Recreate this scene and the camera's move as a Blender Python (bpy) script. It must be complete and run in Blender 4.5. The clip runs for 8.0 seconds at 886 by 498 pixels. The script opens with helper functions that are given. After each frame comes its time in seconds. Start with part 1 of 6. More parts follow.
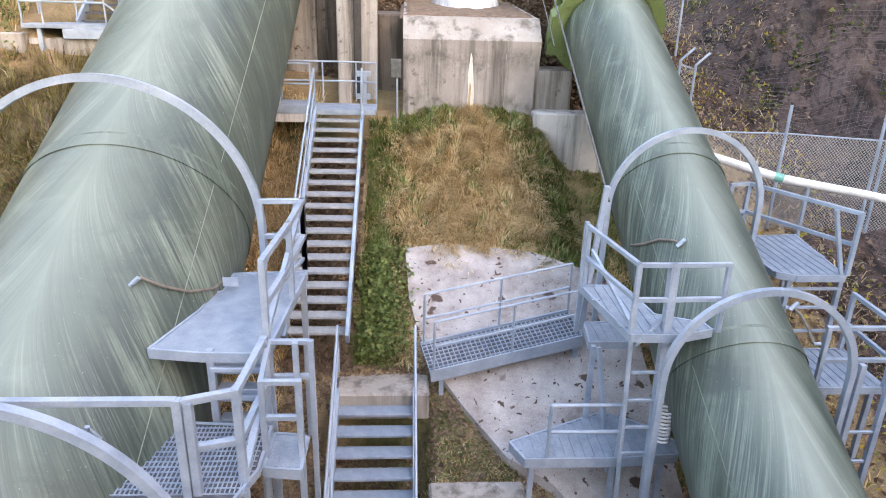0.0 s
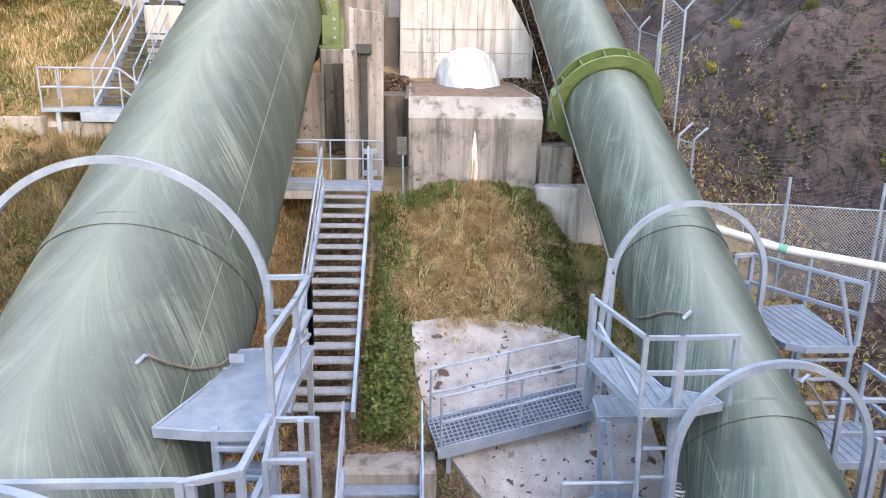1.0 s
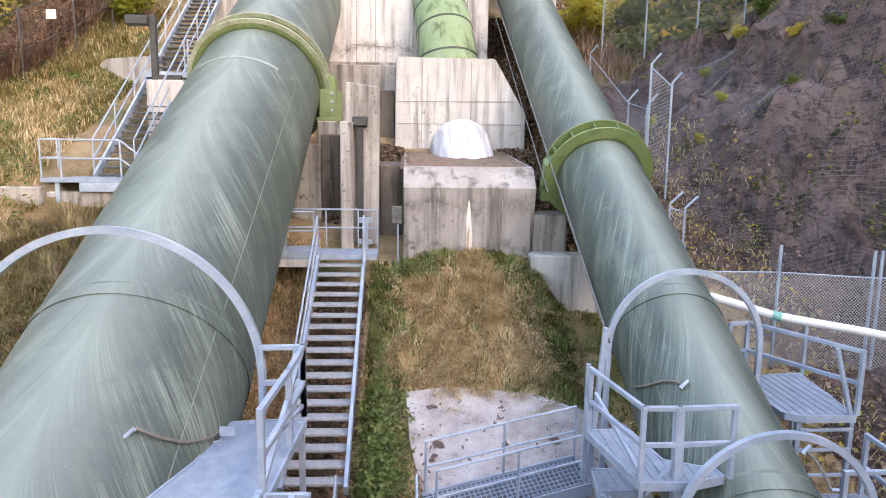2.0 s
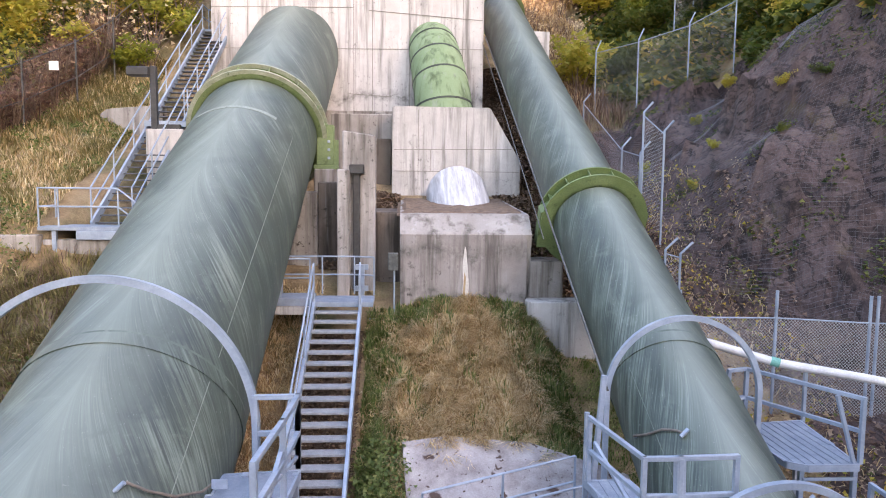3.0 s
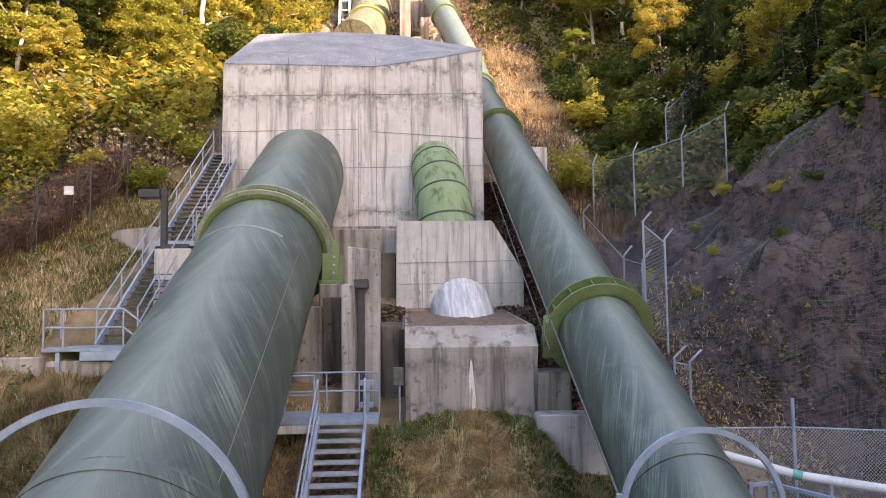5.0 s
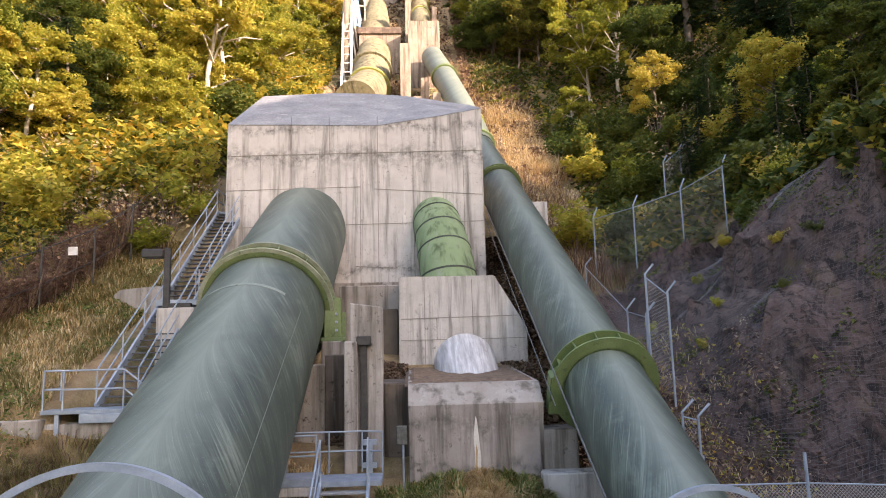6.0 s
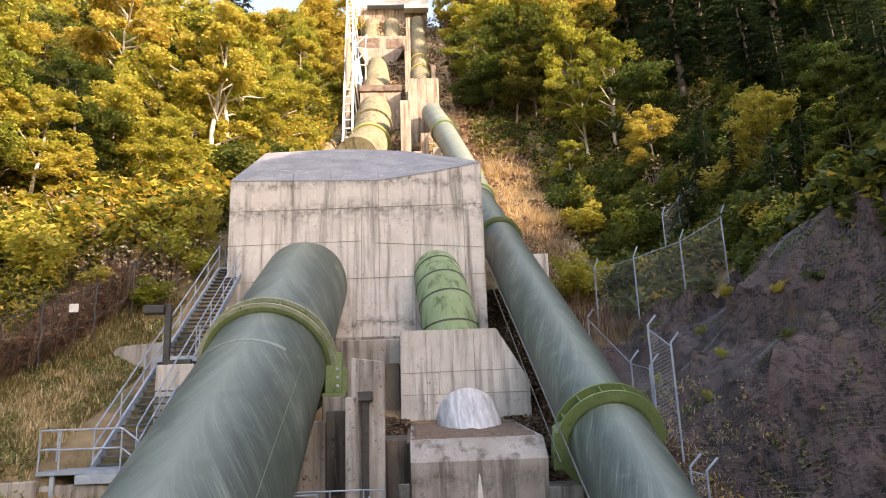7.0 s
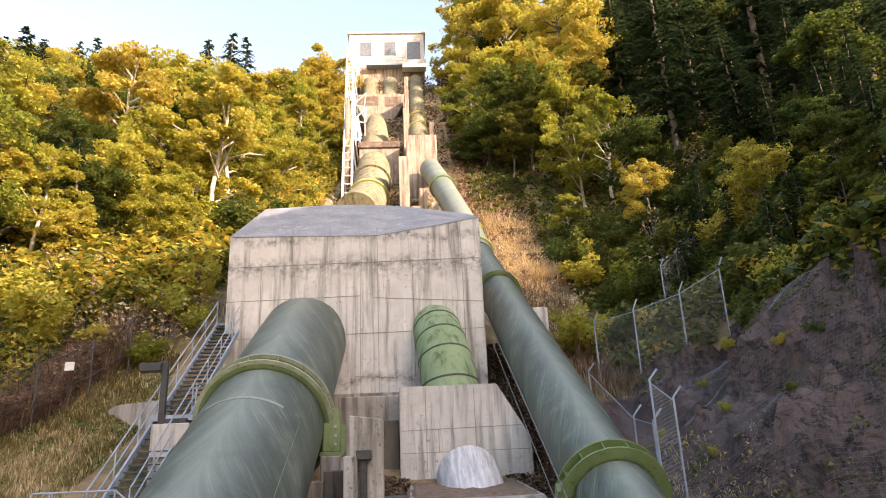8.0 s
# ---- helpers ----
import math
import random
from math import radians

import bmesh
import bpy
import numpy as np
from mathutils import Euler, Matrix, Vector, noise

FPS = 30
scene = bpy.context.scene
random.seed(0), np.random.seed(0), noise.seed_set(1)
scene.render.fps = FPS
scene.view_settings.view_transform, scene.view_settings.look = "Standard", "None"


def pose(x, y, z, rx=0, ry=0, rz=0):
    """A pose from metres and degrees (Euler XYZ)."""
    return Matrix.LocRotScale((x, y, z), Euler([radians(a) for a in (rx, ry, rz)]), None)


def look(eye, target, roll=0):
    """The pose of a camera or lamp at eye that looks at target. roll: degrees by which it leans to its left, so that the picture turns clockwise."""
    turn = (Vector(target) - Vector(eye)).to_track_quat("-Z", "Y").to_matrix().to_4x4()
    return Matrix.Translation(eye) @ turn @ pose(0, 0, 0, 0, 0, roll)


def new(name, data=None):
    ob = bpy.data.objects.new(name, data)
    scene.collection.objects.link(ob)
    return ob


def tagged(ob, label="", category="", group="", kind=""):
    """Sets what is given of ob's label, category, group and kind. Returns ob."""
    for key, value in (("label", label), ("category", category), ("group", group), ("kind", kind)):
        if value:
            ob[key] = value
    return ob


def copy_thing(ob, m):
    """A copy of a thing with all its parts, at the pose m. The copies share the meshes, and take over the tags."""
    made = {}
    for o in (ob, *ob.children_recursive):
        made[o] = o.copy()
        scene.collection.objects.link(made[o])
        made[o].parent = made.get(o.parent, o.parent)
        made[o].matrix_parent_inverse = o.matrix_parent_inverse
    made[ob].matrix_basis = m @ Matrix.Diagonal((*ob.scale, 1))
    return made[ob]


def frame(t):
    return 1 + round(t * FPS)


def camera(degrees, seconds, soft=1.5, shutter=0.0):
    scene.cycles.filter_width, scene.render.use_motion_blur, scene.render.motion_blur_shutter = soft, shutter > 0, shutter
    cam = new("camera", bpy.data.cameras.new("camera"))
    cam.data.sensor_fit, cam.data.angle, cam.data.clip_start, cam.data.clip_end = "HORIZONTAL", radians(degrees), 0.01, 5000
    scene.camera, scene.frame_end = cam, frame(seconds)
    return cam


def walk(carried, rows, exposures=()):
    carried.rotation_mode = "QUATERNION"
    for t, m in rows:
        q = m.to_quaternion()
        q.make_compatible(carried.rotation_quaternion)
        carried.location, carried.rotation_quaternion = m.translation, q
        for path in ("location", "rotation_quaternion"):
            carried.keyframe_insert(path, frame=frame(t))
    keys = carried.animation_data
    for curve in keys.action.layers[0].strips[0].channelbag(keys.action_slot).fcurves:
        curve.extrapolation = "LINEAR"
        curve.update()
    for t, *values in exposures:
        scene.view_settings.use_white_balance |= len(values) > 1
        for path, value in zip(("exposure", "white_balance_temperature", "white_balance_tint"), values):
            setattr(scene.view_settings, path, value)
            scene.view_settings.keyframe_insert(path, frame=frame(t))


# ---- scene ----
cam = camera(66.5, 8.0, soft=1.0)
EYE = 12.0
# seconds, yaw, pitch, roll, and the drift of the hovering drone in x, y, z as it tilts its camera up
ROWS = [
    (0.0, -2.88, -20.90, -1.50, 0.015, 0.080, -0.107), (0.5, -2.54, -17.86, -1.08, 0.019, 0.024, -0.081),
    (1.0, -2.56, -14.82, -0.82, 0.017, 0.016, -0.047), (1.5, -2.79, -11.67, -0.77, 0.017, 0.008, -0.022),
    (3.0, -3.33, -5.36, -0.58, 0.023, 0.001, 0.034), (3.5, -3.42, -3.22, -0.38, 0.027, 0.000, 0.050),
    (4.0, -3.43, -0.94, -0.12, 0.028, -0.004, 0.072), (4.5, -3.14, 1.52, 0.30, 0.042, -0.021, 0.088),
    (6.0, -2.62, 8.62, 1.49, 0.048, -0.058, 0.110), (6.5, -2.46, 10.85, 1.83, 0.050, -0.075, 0.114),
    (7.0, -2.41, 13.09, 2.05, 0.050, -0.092, 0.119), (7.5, -2.35, 15.48, 2.22, 0.053, -0.112, 0.134),
    (8.0, -2.37, 17.63, 2.50, 0.058, -0.118, 0.144),
]
walk(cam, [(t, pose(dx, dy, EYE + dz, 90 + pitch, roll, yaw)) for t, yaw, pitch, roll, dx, dy, dz in ROWS],
     exposures=[(0.0, 2.96, 7280, 27), (1.5, 2.90, 7150, 28), (3.0, 2.52, 6680, 32), (4.5, 1.96, 6620, 32), (6.0, 1.81, 6880, 29), (8.0, 1.79, 7080, 28)])

# ---- world and light ----
SUN_AZ, SUN_EL = math.radians(127), math.radians(25)   # azimuth clockwise from +y
world = bpy.data.worlds.new("sky")
scene.world = world
world.use_nodes = True
wn = world.node_tree.nodes
sky = wn.new("ShaderNodeTexSky")
sky.sky_type, sky.sun_disc = "NISHITA", False
sky.sun_elevation, sky.sun_rotation = SUN_EL, SUN_AZ
sky.air_density, sky.dust_density, sky.ozone_density = 1.9, 3.0, 2.0
world.node_tree.links.new(sky.outputs[0], wn["Background"].inputs[0])
wn["Background"].inputs[1].default_value = 0.15
sun_data = bpy.data.lights.new("sun", "SUN")
sun_data.energy, sun_data.angle, sun_data.color = 3.8, math.radians(0.6), (1.0, 0.85, 0.64)
sun = new("sun", sun_data)
sun.matrix_world = look((0, 0, 60), (-math.sin(SUN_AZ) * math.cos(SUN_EL) * 50, -math.cos(SUN_AZ) * math.cos(SUN_EL) * 50, 60 - math.sin(SUN_EL) * 50))


# ---- materials ----
def mat(name, rough=0.8, metal=0.0):
    m = bpy.data.materials.new(name)
    m.use_nodes = True
    b = m.node_tree.nodes["Principled BSDF"]
    b.inputs["Roughness"].default_value, b.inputs["Metallic"].default_value = rough, metal
    return m, m.node_tree.nodes, m.node_tree.links, b


def nd(n, kind, **inputs):
    x = n.new("ShaderNode" + kind)
    for k, v in inputs.items():
        x.inputs[k.replace("_", " ")].default_value = v
    return x


def coords(n, l, scale=(1, 1, 1), rot=(0, 0, 0), kind="Object"):
    tc, mp = n.new("ShaderNodeTexCoord"), n.new("ShaderNodeMapping")
    mp.inputs["Scale"].default_value, mp.inputs["Rotation"].default_value = scale, rot
    l.new(tc.outputs[kind], mp.inputs[0])
    return mp.outputs[0]


def ramp(n, l, src, stops):
    r = n.new("ShaderNodeValToRGB")
    while len(r.color_ramp.elements) < len(stops):
        r.color_ramp.elements.new(0.5)
    for e, (p, c) in zip(r.color_ramp.elements, stops):
        e.position, e.color = p, (*c, 1) if len(c) == 3 else c
    l.new(src, r.inputs[0])
    return r.outputs[0]


def mix(n, l, fac, a, b, mode="MIX"):
    x = n.new("ShaderNodeMix")
    x.data_type, x.blend_type = "RGBA", mode
    for sock, v in ((x.inputs[0], fac), (x.inputs[6], a), (x.inputs[7], b)):
        if isinstance(v, (int, float)):
            sock.default_value = v
        elif isinstance(v, tuple):
            sock.default_value = (*v, 1)
        else:
            l.new(v, sock)
    return x.outputs[2]


def noise_tex(n, l, vec, scale, detail=6, rough=0.6, dist=0.0):
    x = nd(n, "TexNoise", Scale=scale, Detail=detail, Roughness=rough, Distortion=dist)
    if vec:
        l.new(vec, x.inputs[0])
    return x.outputs[0]


def bump(n, l, b, height, strength=0.4, dist=0.02):
    x = nd(n, "Bump", Strength=strength, Distance=dist)
    l.new(height, x.inputs["Height"])
    l.new(x.outputs[0], b.inputs["Normal"])


W = (1, 1, 1)
K = (0, 0, 0)


def mottled(name, lo, hi, scale=3.0, rough=0.8, metal=0.0, fine=30.0, bstr=0.25, spots=None, grain=0.35):
    m, n, l, b = mat(name, rough, metal)
    v = coords(n, l)
    big = noise_tex(n, l, v, scale)
    small = noise_tex(n, l, v, fine)
    c = ramp(n, l, big, [(0.3, lo), (0.7, hi)])
    c = mix(n, l, grain, c, ramp(n, l, small, [(0.3, (0.25, 0.25, 0.25)), (0.7, (0.75, 0.75, 0.75))]), "OVERLAY")
    if spots:
        c = mix(n, l, ramp(n, l, noise_tex(n, l, v, scale * 2.3, 8, 0.7), [(0.58, K), (0.66, W)]), c, spots)
    l.new(c, b.inputs["Base Color"])
    bump(n, l, b, small, bstr, 0.01)
    return m


def concrete_mat(name, lo, hi, stain=0.6, moss=(0.05, 0.05, 0.04), bands=()):
    """Board-cast concrete: panel joints are meshes; vertical runs, blotches and black lichen here."""
    m, n, l, b = mat(name, 0.9)
    v = coords(n, l)
    c = ramp(n, l, noise_tex(n, l, v, 0.9, 7, 0.65), [(0.25, lo), (0.75, hi)])
    runs = noise_tex(n, l, coords(n, l, (3.2, 3.2, 0.22)), 1.0, 8, 0.62)
    c = mix(n, l, ramp(n, l, runs, [(0.34, W), (0.52, K)]), c, (lo[0] * 0.5, lo[1] * 0.49, lo[2] * 0.47))
    pale = noise_tex(n, l, coords(n, l, (5.0, 5.0, 0.35)), 1.0, 6, 0.6)
    c = mix(n, l, ramp(n, l, pale, [(0.58, K), (0.75, (0.55,) * 3)]), c, (min(hi[0] * 1.2, 0.75),) * 3)
    spot = noise_tex(n, l, v, 6.5, 9, 0.72)
    zone = noise_tex(n, l, v, 0.55, 3, 0.5)
    mul = n.new("ShaderNodeMath"); mul.operation = "MULTIPLY"
    l.new(ramp(n, l, spot, [(0.56, K), (0.64, W)]), mul.inputs[0])
    l.new(ramp(n, l, zone, [(0.45, K), (0.62, (stain,) * 3)]), mul.inputs[1])
    c = mix(n, l, mul.outputs[0], c, moss)
    for z, w in bands:          # black lichen along pour joints, broken and dripping
        sp = n.new("ShaderNodeSeparateXYZ")
        l.new(v, sp.inputs[0])
        wob = n.new("ShaderNodeMath"); wob.operation = "MULTIPLY_ADD"
        l.new(noise_tex(n, l, coords(n, l, (0.9, 0.9, 0.3)), 1.0, 5, 0.7), wob.inputs[0]); wob.inputs[1].default_value = 1.6; wob.inputs[2].default_value = -0.8 - z
        su = n.new("ShaderNodeMath"); su.operation = "ADD"
        l.new(sp.outputs[2], su.inputs[0]); l.new(wob.outputs[0], su.inputs[1])
        ab = n.new("ShaderNodeMath"); ab.operation = "ABSOLUTE"
        l.new(su.outputs[0], ab.inputs[0])
        mm = n.new("ShaderNodeMath"); mm.operation = "MULTIPLY"
        l.new(ramp(n, l, ab.outputs[0], [(0.0, W), (w, K)]), mm.inputs[0])
        l.new(ramp(n, l, noise_tex(n, l, v, 3.5, 8, 0.75), [(0.40, K), (0.62, (0.85,) * 3)]), mm.inputs[1])
        c = mix(n, l, mm.outputs[0], c, (0.07, 0.065, 0.055))
    fine = noise_tex(n, l, v, 45, 5, 0.7)
    c = mix(n, l, 0.3, c, ramp(n, l, fine, [(0.3, (0.3,) * 3), (0.7, (0.7,) * 3)]), "OVERLAY")
    l.new(c, b.inputs["Base Color"])
    bump(n, l, b, fine, 0.35, 0.01)
    return m


def combed_mat(name, lo, hi):
    """Lime wash combed downhill by the rain: streaks run along y, with grey grime between."""
    m, n, l, b = mat(name, 0.75)
    v = coords(n, l)
    run = noise_tex(n, l, coords(n, l, (9.0, 0.5, 1.2)), 1.0, 8, 0.65)
    c = ramp(n, l, run, [(0.34, lo), (0.5, tuple(0.5 * (p + q) for p, q in zip(lo, hi))), (0.62, hi)])
    c = mix(n, l, ramp(n, l, noise_tex(n, l, v, 7, 9, 0.75), [(0.60, K), (0.68, (0.8,) * 3)]), c, (0.15, 0.145, 0.14))
    l.new(c, b.inputs["Base Color"])
    bump(n, l, b, run, 0.25, 0.01)
    return m


def penstock_mat(name):
    """Weathered green paint. Rain has combed pale and dark streaks from the crown down both flanks, slanting downhill.
    Object z runs along the pipe, object y points up from it."""
    m, n, l, b = mat(name, 0.55)
    tc = n.new("ShaderNodeTexCoord")
    sep = n.new("ShaderNodeSeparateXYZ")
    l.new(tc.outputs["Object"], sep.inputs[0])

    def m1(op, a, c=None, d=None):
        x = n.new("ShaderNodeMath"); x.operation = op
        for i, s in enumerate((a, c, d)):
            if s is None:
                continue
            if isinstance(s, (int, float)):
                x.inputs[i].default_value = s
            else:
                l.new(s, x.inputs[i])
        return x.outputs[0]
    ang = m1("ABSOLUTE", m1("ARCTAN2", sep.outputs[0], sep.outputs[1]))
    # running line: streaks slant downhill with the angle from the crown
    run = m1("ADD", sep.outputs[2], m1("MULTIPLY", m1("POWER", ang, 0.5), 3.6))
    side = m1("SIGN", sep.outputs[0])
    comb = n.new("ShaderNodeCombineXYZ")
    l.new(m1("MULTIPLY", run, 12.0), comb.inputs[0]); l.new(m1("MULTIPLY", ang, 1.1), comb.inputs[1]); l.new(m1("MULTIPLY", side, 7.0), comb.inputs[2])
    streak = noise_tex(n, l, comb.outputs[0], 1.0, 9, 0.68, 0.35)
    comb3 = n.new("ShaderNodeCombineXYZ")
    l.new(m1("MULTIPLY", run, 24.0), comb3.inputs[0]); l.new(m1("MULTIPLY", ang, 2.2), comb3.inputs[1]); l.new(m1("MULTIPLY", side, 11.0), comb3.inputs[2])
    hair = noise_tex(n, l, comb3.outputs[0], 1.0, 7, 0.7, 0.2)
    comb2 = n.new("ShaderNodeCombineXYZ")
    l.new(m1("MULTIPLY", run, 1.1), comb2.inputs[0]); l.new(m1("MULTIPLY", ang, 0.6), comb2.inputs[1]); l.new(m1("MULTIPLY", side, 3.0), comb2.inputs[2])
    broad = noise_tex(n, l, comb2.outputs[0], 1.0, 5, 0.55, 0.2)
    obj = coords(n, l)
    base = ramp(n, l, broad, [(0.30, (0.030, 0.046, 0.038)), (0.46, (0.070, 0.098, 0.079)), (0.56, (0.108, 0.143, 0.117)), (0.70, (0.18, 0.225, 0.19))])
    c = mix(n, l, ramp(n, l, streak, [(0.40, (0.95,) * 3), (0.52, K)]), base, (0.03, 0.045, 0.038))
    c = mix(n, l, ramp(n, l, streak, [(0.54, K), (0.70, (0.6,) * 3)]), c, (0.26, 0.31, 0.265))
    c = mix(n, l, ramp(n, l, hair, [(0.36, (0.7,) * 3), (0.48, K)]), c, (0.04, 0.05, 0.043))
    c = mix(n, l, ramp(n, l, hair, [(0.57, K), (0.70, (0.4,) * 3)]), c, (0.32, 0.37, 0.32))
    # sooty patches and rubbed pale patches of no fixed shape
    patch = noise_tex(n, l, obj, 0.75, 8, 0.66, 0.6)
    c = mix(n, l, ramp(n, l, patch, [(0.36, (0.75,) * 3), (0.51, K)]), c, (0.042, 0.06, 0.052))
    c = mix(n, l, ramp(n, l, patch, [(0.58, K), (0.72, (0.3,) * 3)]), c, (0.27, 0.325, 0.265))
    # crown paler than the flanks, its edge broken by the streaks
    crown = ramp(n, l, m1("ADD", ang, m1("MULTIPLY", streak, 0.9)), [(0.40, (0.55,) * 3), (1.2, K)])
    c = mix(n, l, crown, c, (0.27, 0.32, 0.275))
    # small chipped flecks
    fleck = noise_tex(n, l, obj, 24, 8, 0.8)
    c = mix(n, l, ramp(n, l, fleck, [(0.635, K), (0.67, (0.75,) * 3)]), c, (0.52, 0.56, 0.52))
    l.new(c, b.inputs["Base Color"])
    l.new(ramp(n, l, streak, [(0.3, (0.36,) * 3), (0.7, (0.62,) * 3)]), b.inputs["Roughness"])
    bump(n, l, b, streak, 0.12, 0.01)
    return m


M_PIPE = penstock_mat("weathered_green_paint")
M_RIM = mottled("bleached_green_paint", (0.20, 0.235, 0.15), (0.36, 0.39, 0.31), 2.0, 0.55, spots=(0.12, 0.15, 0.08))
M_FLANGE = mottled("green_paint", (0.11, 0.165, 0.06), (0.175, 0.235, 0.10), 1.5, 0.5, spots=(0.07, 0.10, 0.035))
M_DARKLINE = mottled("dark_green_paint", (0.075, 0.10, 0.083), (0.15, 0.19, 0.155), 2.2, 0.6, 0, 14, 0.1, (0.19, 0.23, 0.195))
M_WELD = mottled("rubbed_green_paint", (0.17, 0.205, 0.175), (0.27, 0.315, 0.275), 1.4, 0.55, 0, 20, 0.1, (0.12, 0.15, 0.125))
M_SEAM = mottled("dark_sealant", (0.03, 0.04, 0.03), (0.06, 0.07, 0.055), 4, 0.7)
M_CONC = concrete_mat("weathered_concrete", (0.39, 0.375, 0.355), (0.60, 0.585, 0.56))
M_PIER = concrete_mat("streaked_pier_concrete", (0.25, 0.23, 0.21), (0.44, 0.415, 0.39), 0.8)
M_CONC_D = concrete_mat("dark_stained_concrete", (0.22, 0.195, 0.17), (0.40, 0.375, 0.345), 1.0, (0.045, 0.035, 0.025))


def slab_mat():
    """Pale spalled apron: pinkish stains, dark chipped pockets of mixed size."""
    m, n, l, b = mat("chipped_concrete", 0.92)
    v = coords(n, l)
    c = ramp(n, l, noise_tex(n, l, v, 1.3, 8, 0.68), [(0.30, (0.19, 0.16, 0.145)), (0.5, (0.36, 0.33, 0.315)), (0.70, (0.49, 0.465, 0.45))])
    wob = n.new("ShaderNodeVectorMath"); wob.operation = "MULTIPLY_ADD"
    nz = nd(n, "TexNoise", Scale=3.0, Detail=5.0)
    l.new(v, nz.inputs[0]); l.new(nz.outputs[1], wob.inputs[0]); wob.inputs[1].default_value = (0.5, 0.5, 0.5); l.new(v, wob.inputs[2])
    for scale, size in ((2.2, 0.20), (5.0, 0.19), (9.0, 0.16)):
        vo = n.new("ShaderNodeTexVoronoi"); vo.inputs["Scale"].default_value = scale
        l.new(wob.outputs[0], vo.inputs[0])
        sep = n.new("ShaderNodeSeparateColor"); l.new(vo.outputs["Color"], sep.inputs[0])
        mu = n.new("ShaderNodeMath"); mu.operation = "MULTIPLY"
        l.new(ramp(n, l, vo.outputs["Distance"], [(size * 0.8, W), (size * 1.25, K)]), mu.inputs[0])
        l.new(ramp(n, l, sep.outputs[0], [(0.50, K), (0.56, W)]), mu.inputs[1])
        c = mix(n, l, mu.outputs[0], c, (0.085, 0.055, 0.042))
    fine = noise_tex(n, l, v, 40, 6, 0.75)
    c = mix(n, l, 0.45, c, ramp(n, l, fine, [(0.3, (0.25,) * 3), (0.7, (0.75,) * 3)]), "OVERLAY")
    l.new(c, b.inputs["Base Color"])
    bump(n, l, b, fine, 0.6, 0.02)
    return m


M_SLAB = slab_mat()
M_GALV = mottled("galvanised_steel", (0.23, 0.29, 0.365), (0.37, 0.435, 0.52), 2.6, 0.5, 0.3, 26, 0.03, None, 0.14)
M_GRATE = mottled("galvanised_grating", (0.19, 0.24, 0.30), (0.30, 0.35, 0.41), 4, 0.6, 0.3, 50, 0.1)
M_TREAD = mottled("weathered_grey_tread", (0.20, 0.215, 0.225), (0.33, 0.345, 0.355), 6, 0.7, 0.1, 60, 0.2)
M_DTREAD = mottled("dark_steel_tread", (0.05, 0.055, 0.065), (0.11, 0.12, 0.135), 5, 0.6, 0.3, 40, 0.1)
M_DARK = mottled("dark_bronze_paint", (0.02, 0.02, 0.022), (0.045, 0.045, 0.045), 5, 0.5)
M_WHITE = mottled("white_coating", (0.5, 0.5, 0.5), (0.72, 0.72, 0.72), 3, 0.55)
M_FENCE = mottled("fence_wire", (0.34, 0.35, 0.36), (0.46, 0.47, 0.48), 8, 0.6, 0.1)
M_NET = mottled("dull_netting", (0.06, 0.057, 0.057), (0.12, 0.115, 0.112), 8, 0.6, 0.2)
M_NETWIRE = mottled("zinc_netting_wire", (0.115, 0.105, 0.108), (0.20, 0.187, 0.19), 3, 0.5, 0.3)
M_TRUNK = mottled("bark", (0.06, 0.05, 0.04), (0.15, 0.125, 0.10), 4, 0.9, bstr=0.6)
M_BIRCH = mottled("pale_bark", (0.35, 0.32, 0.27), (0.55, 0.50, 0.43), 4, 0.9, bstr=0.5)
M_PIPE_B = M_PIPE
M_ELBOW = concrete_mat("faded_green_paint", (0.17, 0.25, 0.125), (0.25, 0.34, 0.195), 0.22, (0.06, 0.09, 0.05))
M_DOME = combed_mat("white_washed_cement", (0.34, 0.34, 0.34), (0.70, 0.70, 0.70))
M_FARPIPE = concrete_mat("tan_weathered_paint", (0.13, 0.125, 0.072), (0.29, 0.265, 0.16), 0.9, (0.08, 0.07, 0.04))
M_CABLE = mottled("brown_cable", (0.10, 0.085, 0.07), (0.2, 0.17, 0.14), 8, 0.6)
M_CONDUIT = mottled("dull_conduit", (0.06, 0.065, 0.06), (0.14, 0.145, 0.14), 8, 0.5, 0.3)
M_TEAL = mottled("teal_paint", (0.08, 0.3, 0.25), (0.15, 0.42, 0.36), 8, 0.5)
M_HOUSE = mottled("white_wall_paint", (0.48, 0.46, 0.43), (0.66, 0.64, 0.60), 2, 0.7)
M_GLASS = mottled("grey_window_glass", (0.10, 0.12, 0.14), (0.2, 0.22, 0.25), 3, 0.1)


